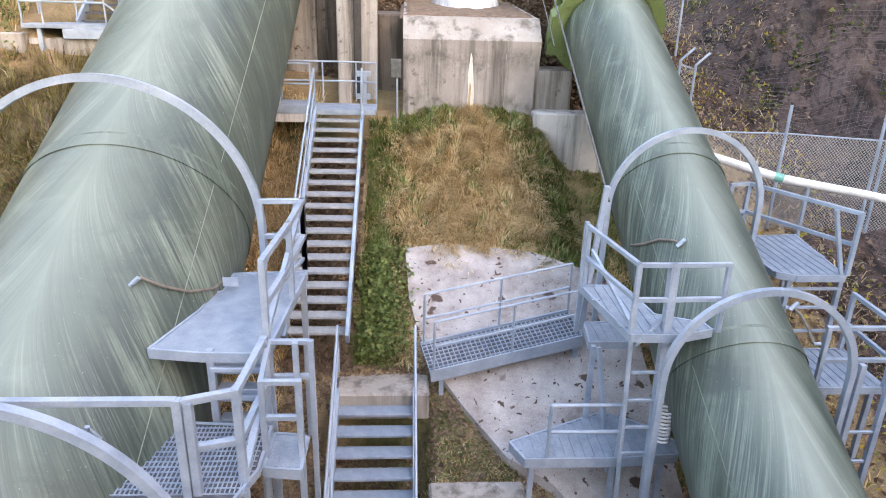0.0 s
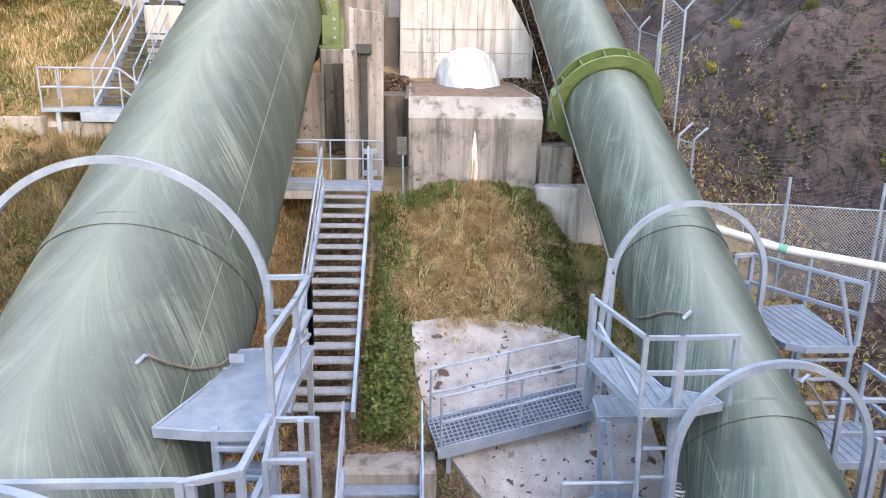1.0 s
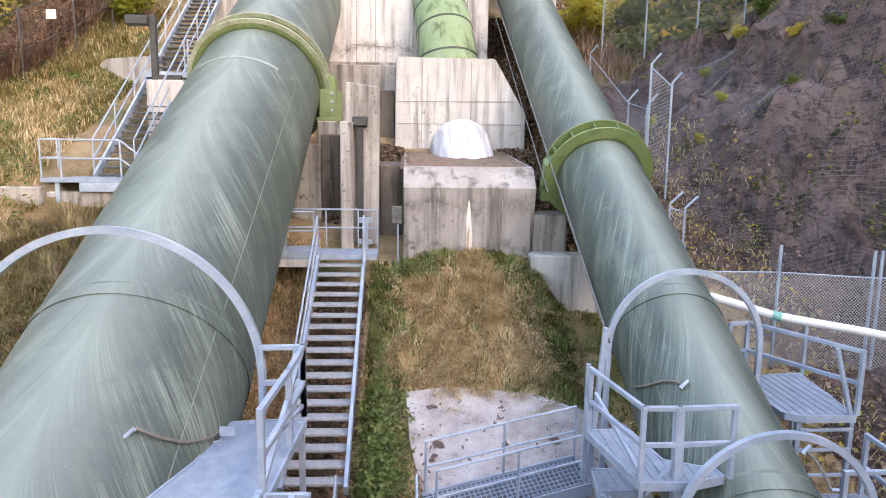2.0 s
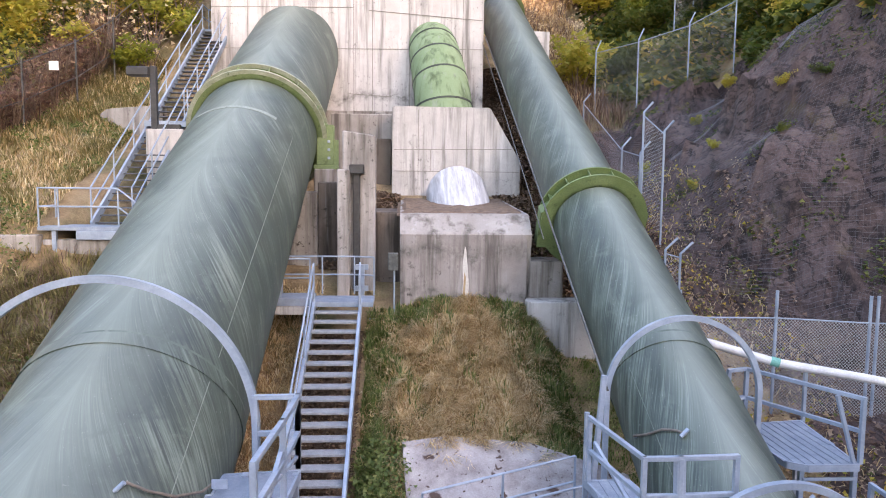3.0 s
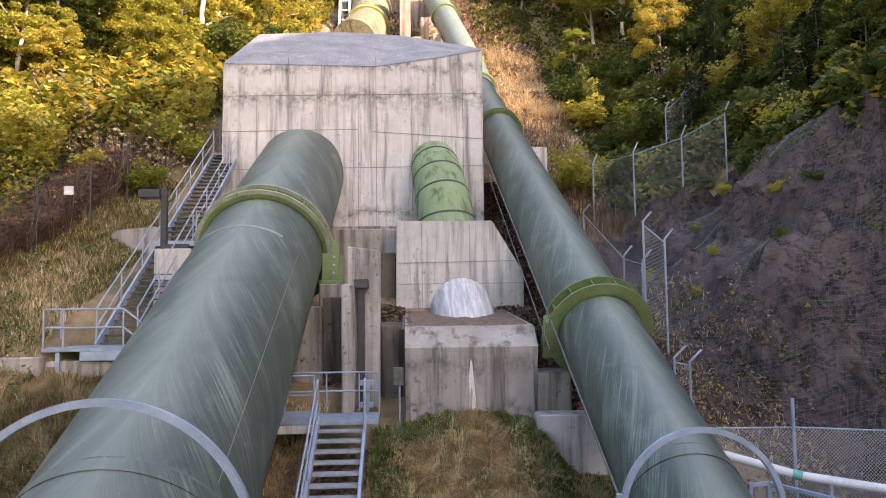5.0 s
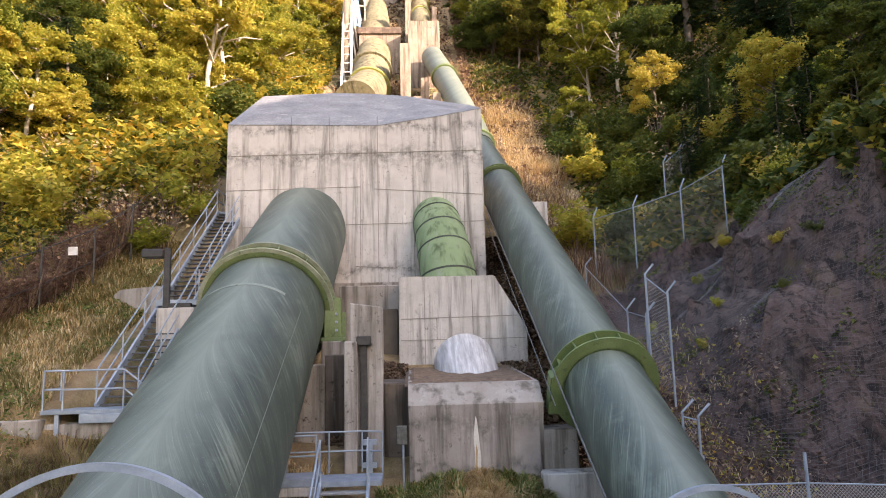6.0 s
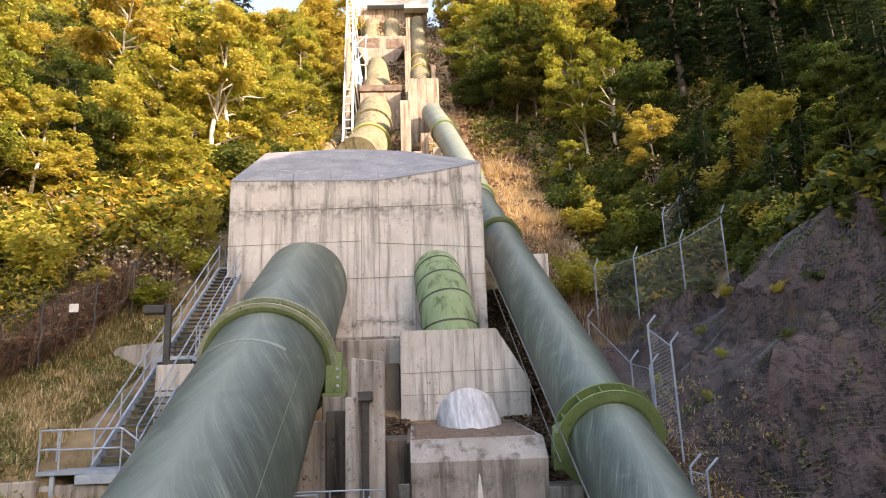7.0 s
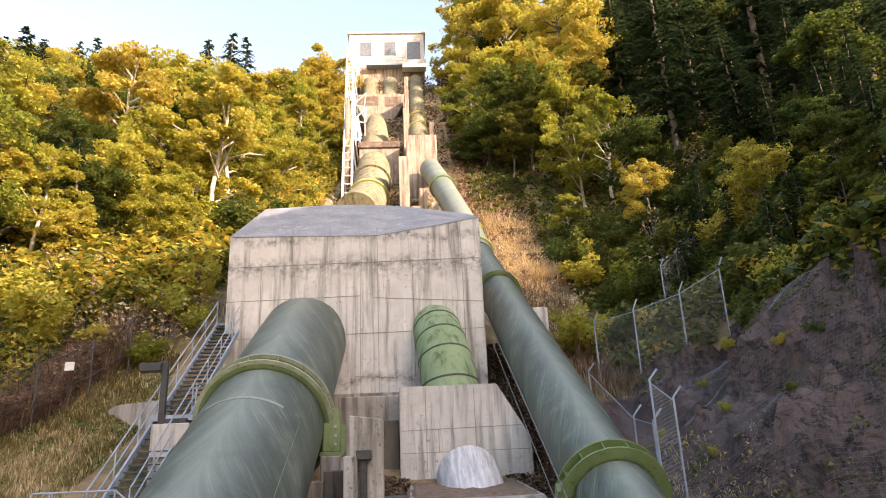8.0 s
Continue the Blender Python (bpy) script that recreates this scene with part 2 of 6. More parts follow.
def leaf_mat(name, stops, by_plant=0.55):
    """Leaves: colour by leaf and by plant, some light let through."""
    m, n, l, b = mat(name, 0.6)
    geo, obi = n.new("ShaderNodeNewGeometry"), n.new("ShaderNodeObjectInfo")
    add = n.new("ShaderNodeMath"); add.operation = "MULTIPLY_ADD"
    l.new(obi.outputs["Random"], add.inputs[0]); add.inputs[1].default_value = by_plant
    sc = n.new("ShaderNodeMath"); sc.operation = "MULTIPLY"; sc.inputs[1].default_value = 1 - by_plant
    l.new(geo.outputs["Random Per Island"], sc.inputs[0]); l.new(sc.outputs[0], add.inputs[2])
    c = ramp(n, l, add.outputs[0], stops)
    l.new(c, b.inputs["Base Color"])
    tr = n.new("ShaderNodeBsdfTranslucent")
    l.new(c, tr.inputs[0])
    mx = n.new("ShaderNodeMixShader"); mx.inputs[0].default_value = 0.5
    l.new(b.outputs[0], mx.inputs[1]); l.new(tr.outputs[0], mx.inputs[2])
    l.new(mx.outputs[0], n["Material Output"].inputs[0])
    return m


M_LEAF_Y = leaf_mat("autumn_leaves", [(0.0, (0.13, 0.175, 0.03)), (0.3, (0.29, 0.315, 0.04)), (0.55, (0.43, 0.405, 0.06)), (0.82, (0.52, 0.42, 0.08)), (0.98, (0.46, 0.29, 0.07))])
M_LEAF_G = leaf_mat("green_leaves", [(0.0, (0.035, 0.065, 0.015)), (0.4, (0.075, 0.115, 0.02)), (0.75, (0.16, 0.17, 0.03)), (1.0, (0.26, 0.22, 0.04))])
M_NEEDLE = leaf_mat("conifer_needles", [(0.0, (0.014, 0.03, 0.014)), (0.6, (0.03, 0.055, 0.022)), (1.0, (0.065, 0.085, 0.03))])
M_DRY = leaf_mat("dry_grass", [(0.0, (0.32, 0.20, 0.085)), (0.35, (0.56, 0.41, 0.20)), (0.7, (0.72, 0.57, 0.33)), (1.0, (0.80, 0.70, 0.48))], 0.0)
M_HERB = leaf_mat("green_weeds", [(0.0, (0.07, 0.11, 0.025)), (0.5, (0.15, 0.21, 0.05)), (1.0, (0.30, 0.33, 0.11))], 0.0)
M_TWIG = mottled("dead_twigs", (0.10, 0.07, 0.055), (0.24, 0.185, 0.15), 5, 0.9)
M_CONC_S = concrete_mat("sunlit_old_concrete", (0.21, 0.165, 0.13), (0.42, 0.35, 0.285), 1.0, (0.09, 0.05, 0.035))

M_BLOCK = concrete_mat("stained_block_concrete", (0.45, 0.435, 0.42), (0.65, 0.635, 0.615), 0.6, (0.06, 0.055, 0.05), ((20.45, 0.62), (21.75, 0.3), (15.6, 0.3)))
# dead leaves on the coping; elsewhere dark scatter carrying shade in its colour
M_LITTER_SHADE = mottled("leaf_litter", (0.09, 0.06, 0.04), (0.22, 0.15, 0.10), 6, 0.95, 0, 40, 0.6, (0.26, 0.2, 0.14))
M_BRUSH = leaf_mat("dead_brush", [(0.0, (0.10, 0.06, 0.045)), (0.5, (0.22, 0.14, 0.10)), (1.0, (0.42, 0.32, 0.22))], 0.0)
M_BRACKEN = leaf_mat("dead_bracken", [(0.0, (0.14, 0.07, 0.05)), (0.5, (0.30, 0.17, 0.115)), (0.85, (0.44, 0.30, 0.18)), (1.0, (0.22, 0.23, 0.08))], 0.0)
M_OLIVE = leaf_mat("olive_grass", [(0.0, (0.12, 0.11, 0.035)), (0.5, (0.24, 0.215, 0.075)), (1.0, (0.40, 0.33, 0.15))], 0.0)
M_UNDER_Y = leaf_mat("autumn_undergrowth", [(0.0, (0.08, 0.105, 0.025)), (0.4, (0.26, 0.27, 0.04)), (0.75, (0.50, 0.42, 0.06)), (1.0, (0.55, 0.33, 0.05))], 0.0)
M_UNDER_G = leaf_mat("green_undergrowth", [(0.0, (0.03, 0.055, 0.014)), (0.5, (0.08, 0.115, 0.022)), (1.0, (0.20, 0.20, 0.04))], 0.0)
# brown concrete with the shade of the recess put into its colour
M_RECESS_SHADE = concrete_mat("shaded_recess_concrete", (0.07, 0.055, 0.042), (0.17, 0.14, 0.115), 1.0, (0.03, 0.025, 0.018))
M_CAP = mottled("smooth_grey_cap", (0.17, 0.18, 0.195), (0.30, 0.31, 0.325), 0.9, 0.8, 0, 12, 0.3, (0.36, 0.36, 0.365), 0.6)
M_LOW = concrete_mat("lichened_concrete", (0.20, 0.178, 0.165), (0.37, 0.338, 0.318), 1.0, (0.04, 0.036, 0.03), ((10.35, 0.35), (9.2, 0.25)))
M_EFF = mottled("white_lime_streak", (0.5, 0.48, 0.44), (0.66, 0.64, 0.6), 5, 0.9)
M_RUSTD = mottled("rusty_steel", (0.07, 0.05, 0.04), (0.21, 0.16, 0.125), 1.5, 0.9, 0, 12, 0.4, (0.33, 0.27, 0.22))
M_RUST = mottled("rusty_streak", (0.30, 0.20, 0.10), (0.45, 0.33, 0.2), 6, 0.9)


# ---- mesh helpers ----
def part(name, bm, material, parent=None, label="", m=None):
    me = bpy.data.meshes.new(name)
    bm.normal_update()
    bm.to_mesh(me)
    bm.free()
    me.materials.append(material)
    ob = new(name, me)
    if m is not None:
        ob.matrix_basis = m
    if parent is not None:
        ob.parent = parent
    if label:
        tagged(ob, label)
    return ob


def smooth(ob, angle=40):
    for p in ob.data.polygons:
        p.use_smooth = True
    ob.data.set_sharp_from_angle(angle=radians(angle))
    return ob


def thing(name, label, category, at=(0, 0, 0), group="", kind=""):
    e = new(name)
    e.location = at
    return tagged(e, label, category, group, kind)


def box(bm, lo, hi, bevel=0.0, m=None):
    """An axis-aligned box from corner to corner, in an optional frame m."""
    g = bmesh.ops.create_cube(bm, size=1.0)["verts"]
    for v in g:
        v.co = Vector([lo[i] + (v.co[i] + 0.5) * (hi[i] - lo[i]) for i in range(3)])
    if bevel:
        es = {e for v in g for e in v.link_edges}
        r = bmesh.ops.bevel(bm, geom=list(es), offset=bevel, segments=1, affect="EDGES")
        g = list({v for f in r["faces"] for v in f.verts} | {v for v in g if v.is_valid})
    if m is not None:
        bmesh.ops.transform(bm, matrix=m, verts=g)
    return bm


def bx(lo, hi, bevel=0.0):
    return box(bmesh.new(), lo, hi, bevel)


def bar(bm, a, b, w, h=None, up=(0, 0, 1), bevel=0.0):
    """A rectangular bar from a to b, w wide and h high."""
    h = w if h is None else h
    a, b = Vector(a), Vector(b)
    d = (b - a).normalized()
    s = d.cross(Vector(up))
    if s.length < 1e-3:
        s = d.cross(Vector((0, 1, 0)))
    s.normalize()
    u = s.cross(d)
    m = Matrix((s, d, u)).transposed().to_4x4()
    m.translation = a
    return box(bm, (-w / 2, 0, -h / 2), (w / 2, (b - a).length, h / 2), bevel, m)


def tube(bm, pts, r, seg=8, caps=True):
    """A round tube along points; r is one radius or one per point."""
    pts = [Vector(p) for p in pts]
    rings = []
    n = len(pts)
    side = None
    for i, p in enumerate(pts):
        d = (pts[min(i + 1, n - 1)] - pts[max(i - 1, 0)]).normalized()
        if side is None:
            side = d.orthogonal().normalized()
        side = (side - d * side.dot(d)).normalized()
        up = d.cross(side)
        rr = r[i] if isinstance(r, (list, tuple)) else r
        rings.append([bm.verts.new(p + (side * math.cos(k * math.tau / seg) + up * math.sin(k * math.tau / seg)) * rr) for k in range(seg)])
    for a, b in zip(rings, rings[1:]):
        for k in range(seg):
            bm.faces.new((a[k], a[(k + 1) % seg], b[(k + 1) % seg], b[k]))
    if caps:
        bm.faces.new(rings[0][::-1])
        bm.faces.new(rings[-1])
    return bm


def prism(bm, outline, depth, m=None):
    """A solid from an outline in the xy plane, from z=0 to z=depth, in an optional frame m."""
    a = [bm.verts.new((x, y, 0)) for x, y in outline]
    b = [bm.verts.new((x, y, depth)) for x, y in outline]
    n = len(outline)
    bm.faces.new(a[::-1])
    bm.faces.new(b)
    for i in range(n):
        bm.faces.new((a[i], a[(i + 1) % n], b[(i + 1) % n], b[i]))
    if m is not None:
        bmesh.ops.transform(bm, matrix=m, verts=a + b)
    return bm


def face_y(y):
    """Frame whose outline x is world x, outline y is world z, and depth runs along +y from y."""
    return Matrix(((1, 0, 0, 0), (0, 0, 1, y), (0, 1, 0, 0), (0, 0, 0, 1)))


def arc_band(bm, m, r0, r1, z0, z1, a0, a1, seg=48):
    """A ring segment round local z, from angle a0 to a1 (radians, 0 = local y, up)."""
    rows = []
    for i in range(seg + 1):
        a = a0 + (a1 - a0) * i / seg
        s, c = math.sin(a), math.cos(a)
        rows.append([bm.verts.new(m @ Vector((r * s, r * c, z))) for r, z in ((r0, z0), (r1, z0), (r1, z1), (r0, z1))])
    for p, q in zip(rows, rows[1:]):
        for k in range(4):
            bm.faces.new((p[k], q[k], q[(k + 1) % 4], p[(k + 1) % 4]))
    if abs(abs(a1 - a0) - math.tau) > 1e-3:
        bm.faces.new(rows[0])
        bm.faces.new(rows[-1][::-1])
    else:
        bmesh.ops.remove_doubles(bm, verts=bm.verts[:], dist=1e-5)
    return bm


# ---- the lie of the land ----
TAN = 0.5317                      # slope of pipes, stair and ground: 28 degrees
SL = math.atan(TAN)


def step(x, a, b):
    t = min(max((x - a) / (b - a), 0.0), 1.0)
    return t * t * (3 - 2 * t)


def mid_ground(y):
    if y < 2:
        return 0.76 + 0.12 * max(y - 2, -40)
    return TAN * min(y, 55) - 0.3 + 1.07 * max(min(y, 95) - 55, 0) + 0.15 * max(y - 95, 0)


def left_ground(y):
    if y < 2:
        return mid_ground(y) + 1.0
    z = TAN * min(y, 16.9) + 0.7 + 0.9 * step(y, 16.9, 17.5)
    return z + 0.43 * max(min(y, 24) - 16.9, 0) + 0.80 * max(min(y, 32) - 24, 0) + 0.60 * max(min(y, 112) - 32, 0)


def rock_foot(y):
    return 10.6 - 2.0 * step(y, 14.6, 19.5) + 0.27 * max(y - 26, 0)


def slabs(x, y, scale, amount, seed):
    """Broken rock: every joint-bounded slab is a plane with a tilt and a height of its own."""
    q = Vector(((x + 0.45 * y) * scale, (y - 0.35 * x) * scale * 0.6, seed))
    c = noise.voronoi(q)[1][0]
    a, b, h = noise.cell(c * 7.3), noise.cell(c * 5.1 + Vector((9, 2, 4))), noise.cell(c * 3.7 + Vector((1, 8, 6)))
    d = q - c
    return amount * (1.3 * a * d.x + 1.3 * b * d.y + 0.55 * h)


def ground(x, y):
    z = mid_ground(y)
    if x < -4.2:
        z += (left_ground(y) - z) * step(-x, 4.2, 6.9)
        z += 0.10 * max(-9 - x, 0) * step(y, 0, 20)
    # bed of the side stair, dug into the bank
    if -8.8 < x < -6.3:
        z -= 0.75 * step(x, -8.75, -8.2) * (1 - step(x, -6.9, -6.35)) * step(y, 17.0, 17.9) * (1 - step(y, 28, 29))
    # mound of soil against the low concrete block
    if -0.6 < x < 4.6:
        z += 0.42 * math.exp(-((x - 1.6) / 1.5) ** 2) * step(y, 12.8, 17) * (1 - step(y, 17.2, 18))
    # trough along the smaller pipe
    if 3.0 < x:
        z -= 0.9 * step(x, 3.0, 4.3) * (1 - step(x, 5.6, 6.6)) * (1 - step(y, 18, 22))
    # cut for the lower stair
    if y < 10.3:
        z -= 0.55 * step(x, -1.7, -1.2) * (1 - step(x, 0.25, 0.6)) * step(10.3 - y, 0, 0.3)
    z -= 1.6 * step(x, 6.3, 8.2) * step(y, 20, 30) * (1 - step(y, 38, 50))
    if x > 8.0:
        f = rock_foot(y)
        d = x - f
        if d > 0:
            k = 1.15 - 0.50 * step(y, 20, 31)
            rise = k * min(d, 6.5) + 0.62 * max(d - 6.5, 0)
            z += rise * (step(y, -14, 6) * 0.8 + 0.2)
    # an unseen wooded ridge, added to keep the sun off the site
    z = max(z, 60 * math.exp(-((x - 58) / 15) ** 4) * step(y, -80, -50) * (1 - step(y, 0, 22)))
    # ragged rock and soft soil
    k = step(x, rock_foot(y) - 0.3, rock_foot(y) + 1.2) * (1 - step(x, 19, 24)) * (1 - step(y, 29, 34))
    if k > 0:
        z += k * (slabs(x, y, 0.34, 1.15, 3.1) + slabs(x, y, 0.95, 0.55, 8.7) - 0.5)
        z += k * (0.55 * noise.fractal(Vector((x * 0.5, y * 0.4, 1.3)), 0.9, 2.1, 5) + 0.15 * abs(noise.noise(Vector((x * 2.9, y * 2.3, 1)))))
    z += 0.16 * noise.fractal(Vector((x * 0.35, y * 0.35, 0)), 1, 2, 4)
    return z


# ---- ground sheet ----
def mat_ground():
    """Dry tan grass, green patches, brown soil; bare purple-brown rock on the cut slope."""
    m, n, l, b = mat("hillside_soil_and_rock", 0.95)
    tc = n.new("ShaderNodeTexCoord")
    v = tc.outputs["Object"]
    grass = ramp(n, l, noise_tex(n, l, v, 0.8, 8, 0.7), [(0.3, (0.20, 0.135, 0.07)), (0.5, (0.37, 0.265, 0.145)), (0.7, (0.50, 0.39, 0.23))])
    green = ramp(n, l, noise_tex(n, l, v, 5, 6, 0.7), [(0.3, (0.05, 0.065, 0.02)), (0.7, (0.16, 0.18, 0.06))])
    g = mix(n, l, ramp(n, l, noise_tex(n, l, v, 0.33, 5, 0.6), [(0.48, K), (0.62, (0.8,) * 3)]), grass, green)
    rv = coords(n, l, (1, 1, 1), (0.5, 0.35, 0.2))
    big = noise_tex(n, l, rv, 0.55, 9, 0.68, 0.6)
    rock = ramp(n, l, big, [(0.30, (0.034, 0.022, 0.021)), (0.46, (0.092, 0.061, 0.056)), (0.58, (0.152, 0.106, 0.096)), (0.74, (0.25, 0.18, 0.158))])
    vor = n.new("ShaderNodeTexVoronoi")
    vor.feature = "DISTANCE_TO_EDGE"
    vor.inputs["Scale"].default_value = 0.62
    wob = n.new("ShaderNodeVectorMath"); wob.operation = "ADD"
    l.new(coords(n, l, (1.2, 0.7, 0.8), (0.3, 0.5, 0.1)), wob.inputs[0])
    nz = nd(n, "TexNoise", Scale=1.6, Detail=6.0)
    l.new(v, nz.inputs[0]); l.new(nz.outputs[1], wob.inputs[1])
    l.new(wob.outputs[0], vor.inputs[0])
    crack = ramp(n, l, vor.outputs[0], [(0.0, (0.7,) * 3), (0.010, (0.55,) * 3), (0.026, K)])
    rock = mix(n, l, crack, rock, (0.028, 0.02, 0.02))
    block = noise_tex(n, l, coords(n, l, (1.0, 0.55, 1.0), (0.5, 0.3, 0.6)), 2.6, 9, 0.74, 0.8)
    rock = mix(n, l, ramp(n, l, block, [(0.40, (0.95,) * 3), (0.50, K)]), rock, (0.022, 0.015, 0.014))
    rock = mix(n, l, ramp(n, l, block, [(0.57, K), (0.70, (0.5,) * 3)]), rock, (0.24, 0.18, 0.165))
    ochre = ramp(n, l, noise_tex(n, l, v, 0.8, 7, 0.7), [(0.58, K), (0.72, (0.7,) * 3)])
    rock = mix(n, l, ochre, rock, (0.16, 0.12, 0.05))
    att = n.new("ShaderNodeAttribute"); att.attribute_name = "rock"
    wobble = n.new("ShaderNodeMath"); wobble.operation = "ADD"
    l.new(att.outputs["Fac"], wobble.inputs[0])
    sub = n.new("ShaderNodeMath"); sub.operation = "MULTIPLY_ADD"
    l.new(noise_tex(n, l, v, 1.2, 6, 0.7), sub.inputs[0]); sub.inputs[1].default_value = 1.0; sub.inputs[2].default_value = -0.5
    l.new(sub.outputs[0], wobble.inputs[1])
    c = mix(n, l, ramp(n, l, wobble.outputs[0], [(0.42, K), (0.56, W)]), g, rock)
    fine = noise_tex(n, l, v, 22, 6, 0.75)
    c = mix(n, l, 0.5, c, ramp(n, l, fine, [(0.3, (0.22,) * 3), (0.7, (0.78,) * 3)]), "OVERLAY")
    l.new(c, b.inputs["Base Color"])
    add = n.new("ShaderNodeMath"); add.operation = "ADD"
    l.new(fine, add.inputs[0]); l.new(block, add.inputs[1])
    bump(n, l, b, add.outputs[0], 0.9, 0.12)
    return m


def build_ground():
    def axis(lo, hi, fine_lo, fine_hi, fine):
        a, x, s = [], fine_lo, fine
        while x < fine_hi:
            a.append(x); x += fine
        while x < hi:
            a.append(x); s *= 1.16; x += s
        a.append(hi)
        x, s = fine_lo, fine
        while x > lo:
            s *= 1.16; x -= s; a.insert(0, max(x, lo))
        return a
    xs, ys = axis(-400, 400, -14, 20, 0.28), axis(-400, 500, 4, 40, 0.28)
    verts, rockw = [], []
    for y in ys:
        for x in xs:
            verts.append((x, y, ground(x, y) if max(abs(x), abs(y)) < 140 else ground(max(-140, min(140, x)), max(-140, min(140, y)))))
            rockw.append(step(x, rock_foot(y) - 3.0, rock_foot(y) - 1.4) * (1 - step(x - rock_foot(y), 5.6, 7.6)) * (1 - step(y, 29, 33)))
    w = len(xs)
    faces = [(j * w + i, j * w + i + 1, (j + 1) * w + i + 1, (j + 1) * w + i) for j in range(len(ys) - 1) for i in range(w - 1)]
    me = bpy.data.meshes.new("ground")
    me.from_pydata(verts, [], faces)
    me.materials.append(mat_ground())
    at = me.attributes.new("rock", "FLOAT", "POINT")
    at.data.foreach_set("value", rockw)
    ob = new("ground", me)
    for p in me.polygons:
        p.use_smooth = max(rockw[v] for v in p.vertices) < 0.3
    return tagged(ob, "sloping hillside of dry grass, soil and dark bare rock", "ground", kind="structure")


build_ground()

# ---- penstocks ----
XL, ZL, RL = -4.418, 2.25, 1.80      # large pipe: x, height of its axis at y = 0, radius
XR, ZR, RR = 4.81, 2.23, 1.018      # small pipe


def pipe_frame(x, z0, y):
    """Local z runs down the pipe's length uphill, local y is up from it, local x across; origin on the axis at y."""
    m = Matrix(((-1, 0, 0), (0, -math.sin(SL), math.cos(SL)), (0, math.cos(SL), math.sin(SL)))).to_4x4()
    m.translation = (x, y, z0 + TAN * y)
    return m


def pipe_shell(x, z0, r, y0, y1, name, label, seams, seg=96):
    root = thing(name, label, "pipe", (x, y0, z0 + TAN * y0))
    f = pipe_frame(0, 0, 0)
    length = (y1 - y0) / math.cos(SL)
    bm = bmesh.new()
    n = max(2, int(length / 0.6))
    rings = []
    for i in range(n + 1):
        zz = length * i / n
        rings.append([bm.verts.new((r * math.sin(k * math.tau / seg), r * math.cos(k * math.tau / seg), zz)) for k in range(seg)])
    for a, b in zip(rings, rings[1:]):
        for k in range(seg):
            bm.faces.new((a[k], b[k], b[(k + 1) % seg], a[(k + 1) % seg]))
    bm.faces.new(rings[0]); bm.faces.new(rings[-1][::-1])
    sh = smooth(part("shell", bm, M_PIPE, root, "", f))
    for y in seams:
        zz = (y - y0) / math.cos(SL)
        smooth(part("weld_band", arc_band(bmesh.new(), Matrix(), r - 0.01, r + 0.022, zz - 0.14, zz + 0.10, 0, math.tau, 96), M_PIPE, root, "raised butt-strap joint", f))
        smooth(part("dirt_line", arc_band(bmesh.new(), Matrix(), r - 0.01, r + 0.006, zz + 0.10, zz + 0.16, -1.9, 1.9, 96), M_DARKLINE, root, "dark line along the upper edge of the strap", f))
    return root


big_pipe = pipe_shell(XL, ZL, RL, -6, 28.6, "penstock", "large penstock pipe in streaked weathered green paint", [3.5, 11.07])
small_pipe = pipe_shell(XR, ZR, RR, -4, 44, "penstock", "slimmer penstock pipe in streaked weathered green paint", [4.9, 8.5, 11.9])


def long_weld(parent, x, z0, r, y0, y1, a, material):
    """A thin welded seam running along the pipe at the angle a from its crown."""
    f = pipe_frame(0, 0, 0)
    f.translation = Vector((x, y0, z0 + TAN * y0)) - parent.location
    w = 0.005 / r
    part("long_weld", arc_band(bmesh.new(), Matrix(), r - 0.01, r + 0.006, 0.0, (y1 - y0) / math.cos(SL), a - w, a + w, 2), material, parent, "thin welded seam along the pipe", f)


long_weld(big_pipe, XL, ZL, RL, 2.0, 10.9, -0.945, M_WELD)
long_weld(big_pipe, XL, ZL, RL, 11.4, 19.0, -0.955, M_WELD)
long_weld(small_pipe, XR, ZR, RR, 5.1, 8.3, 0.95, M_DARKLINE)
long_weld(small_pipe, XR, ZR, RR, 8.7, 11.6, 0.97, M_DARKLINE)


def flange(parent, x, z0, r, y, width, rise, feet=True, rim=M_FLANGE):
    """An expansion-joint collar: two upright rings, a sleeve and stiffener plates."""
    f = pipe_frame(0, 0, 0)
    f.translation = Vector((x, y, z0 + TAN * y)) - parent.location
    col = smooth(part("collar", arc_band(bmesh.new(), Matrix(), r, r + 0.06, -width / 2, width / 2, 0, math.tau, 96), M_FLANGE, parent, "olive green painted collar", f))
    for z in (-width / 2, width / 2 - 0.05):
        part("flange_ring", arc_band(bmesh.new(), Matrix(), r, r + rise, z, z + 0.05, 0, math.tau, 96), M_FLANGE, col)
        if rim is not M_FLANGE:
            part("rim", arc_band(bmesh.new(), Matrix(), r + rise - 0.11, r + rise + 0.015, z - 0.012, z + 0.062, 0, math.tau, 96), rim, col, "bleached pale green rim")
    for k in range(14):
        a = k * math.tau / 14 + 0.2
        bm = bmesh.new()
        box(bm, (-0.012, r, -width / 2), (0.012, r + rise * 0.9, width / 2), 0, Matrix.Rotation(-a, 4, "Z"))
        part("stiffener", bm, M_FLANGE, col)
    if feet:
        for sx in (-1, 1):
            bm = bmesh.new()
            x0 = sx * (r + 0.02)
            prism(bm, [(x0 - sx * 0.05, 0.5), (x0 + sx * rise, 0.25), (x0 + sx * rise, -r * 0.75), (x0 - sx * 0.45, -r * 0.75)], width * 0.8,
                  Matrix.Translation((0, 0, -width * 0.4)))
            part("saddle_foot", bm, M_FLANGE, col)
    return col


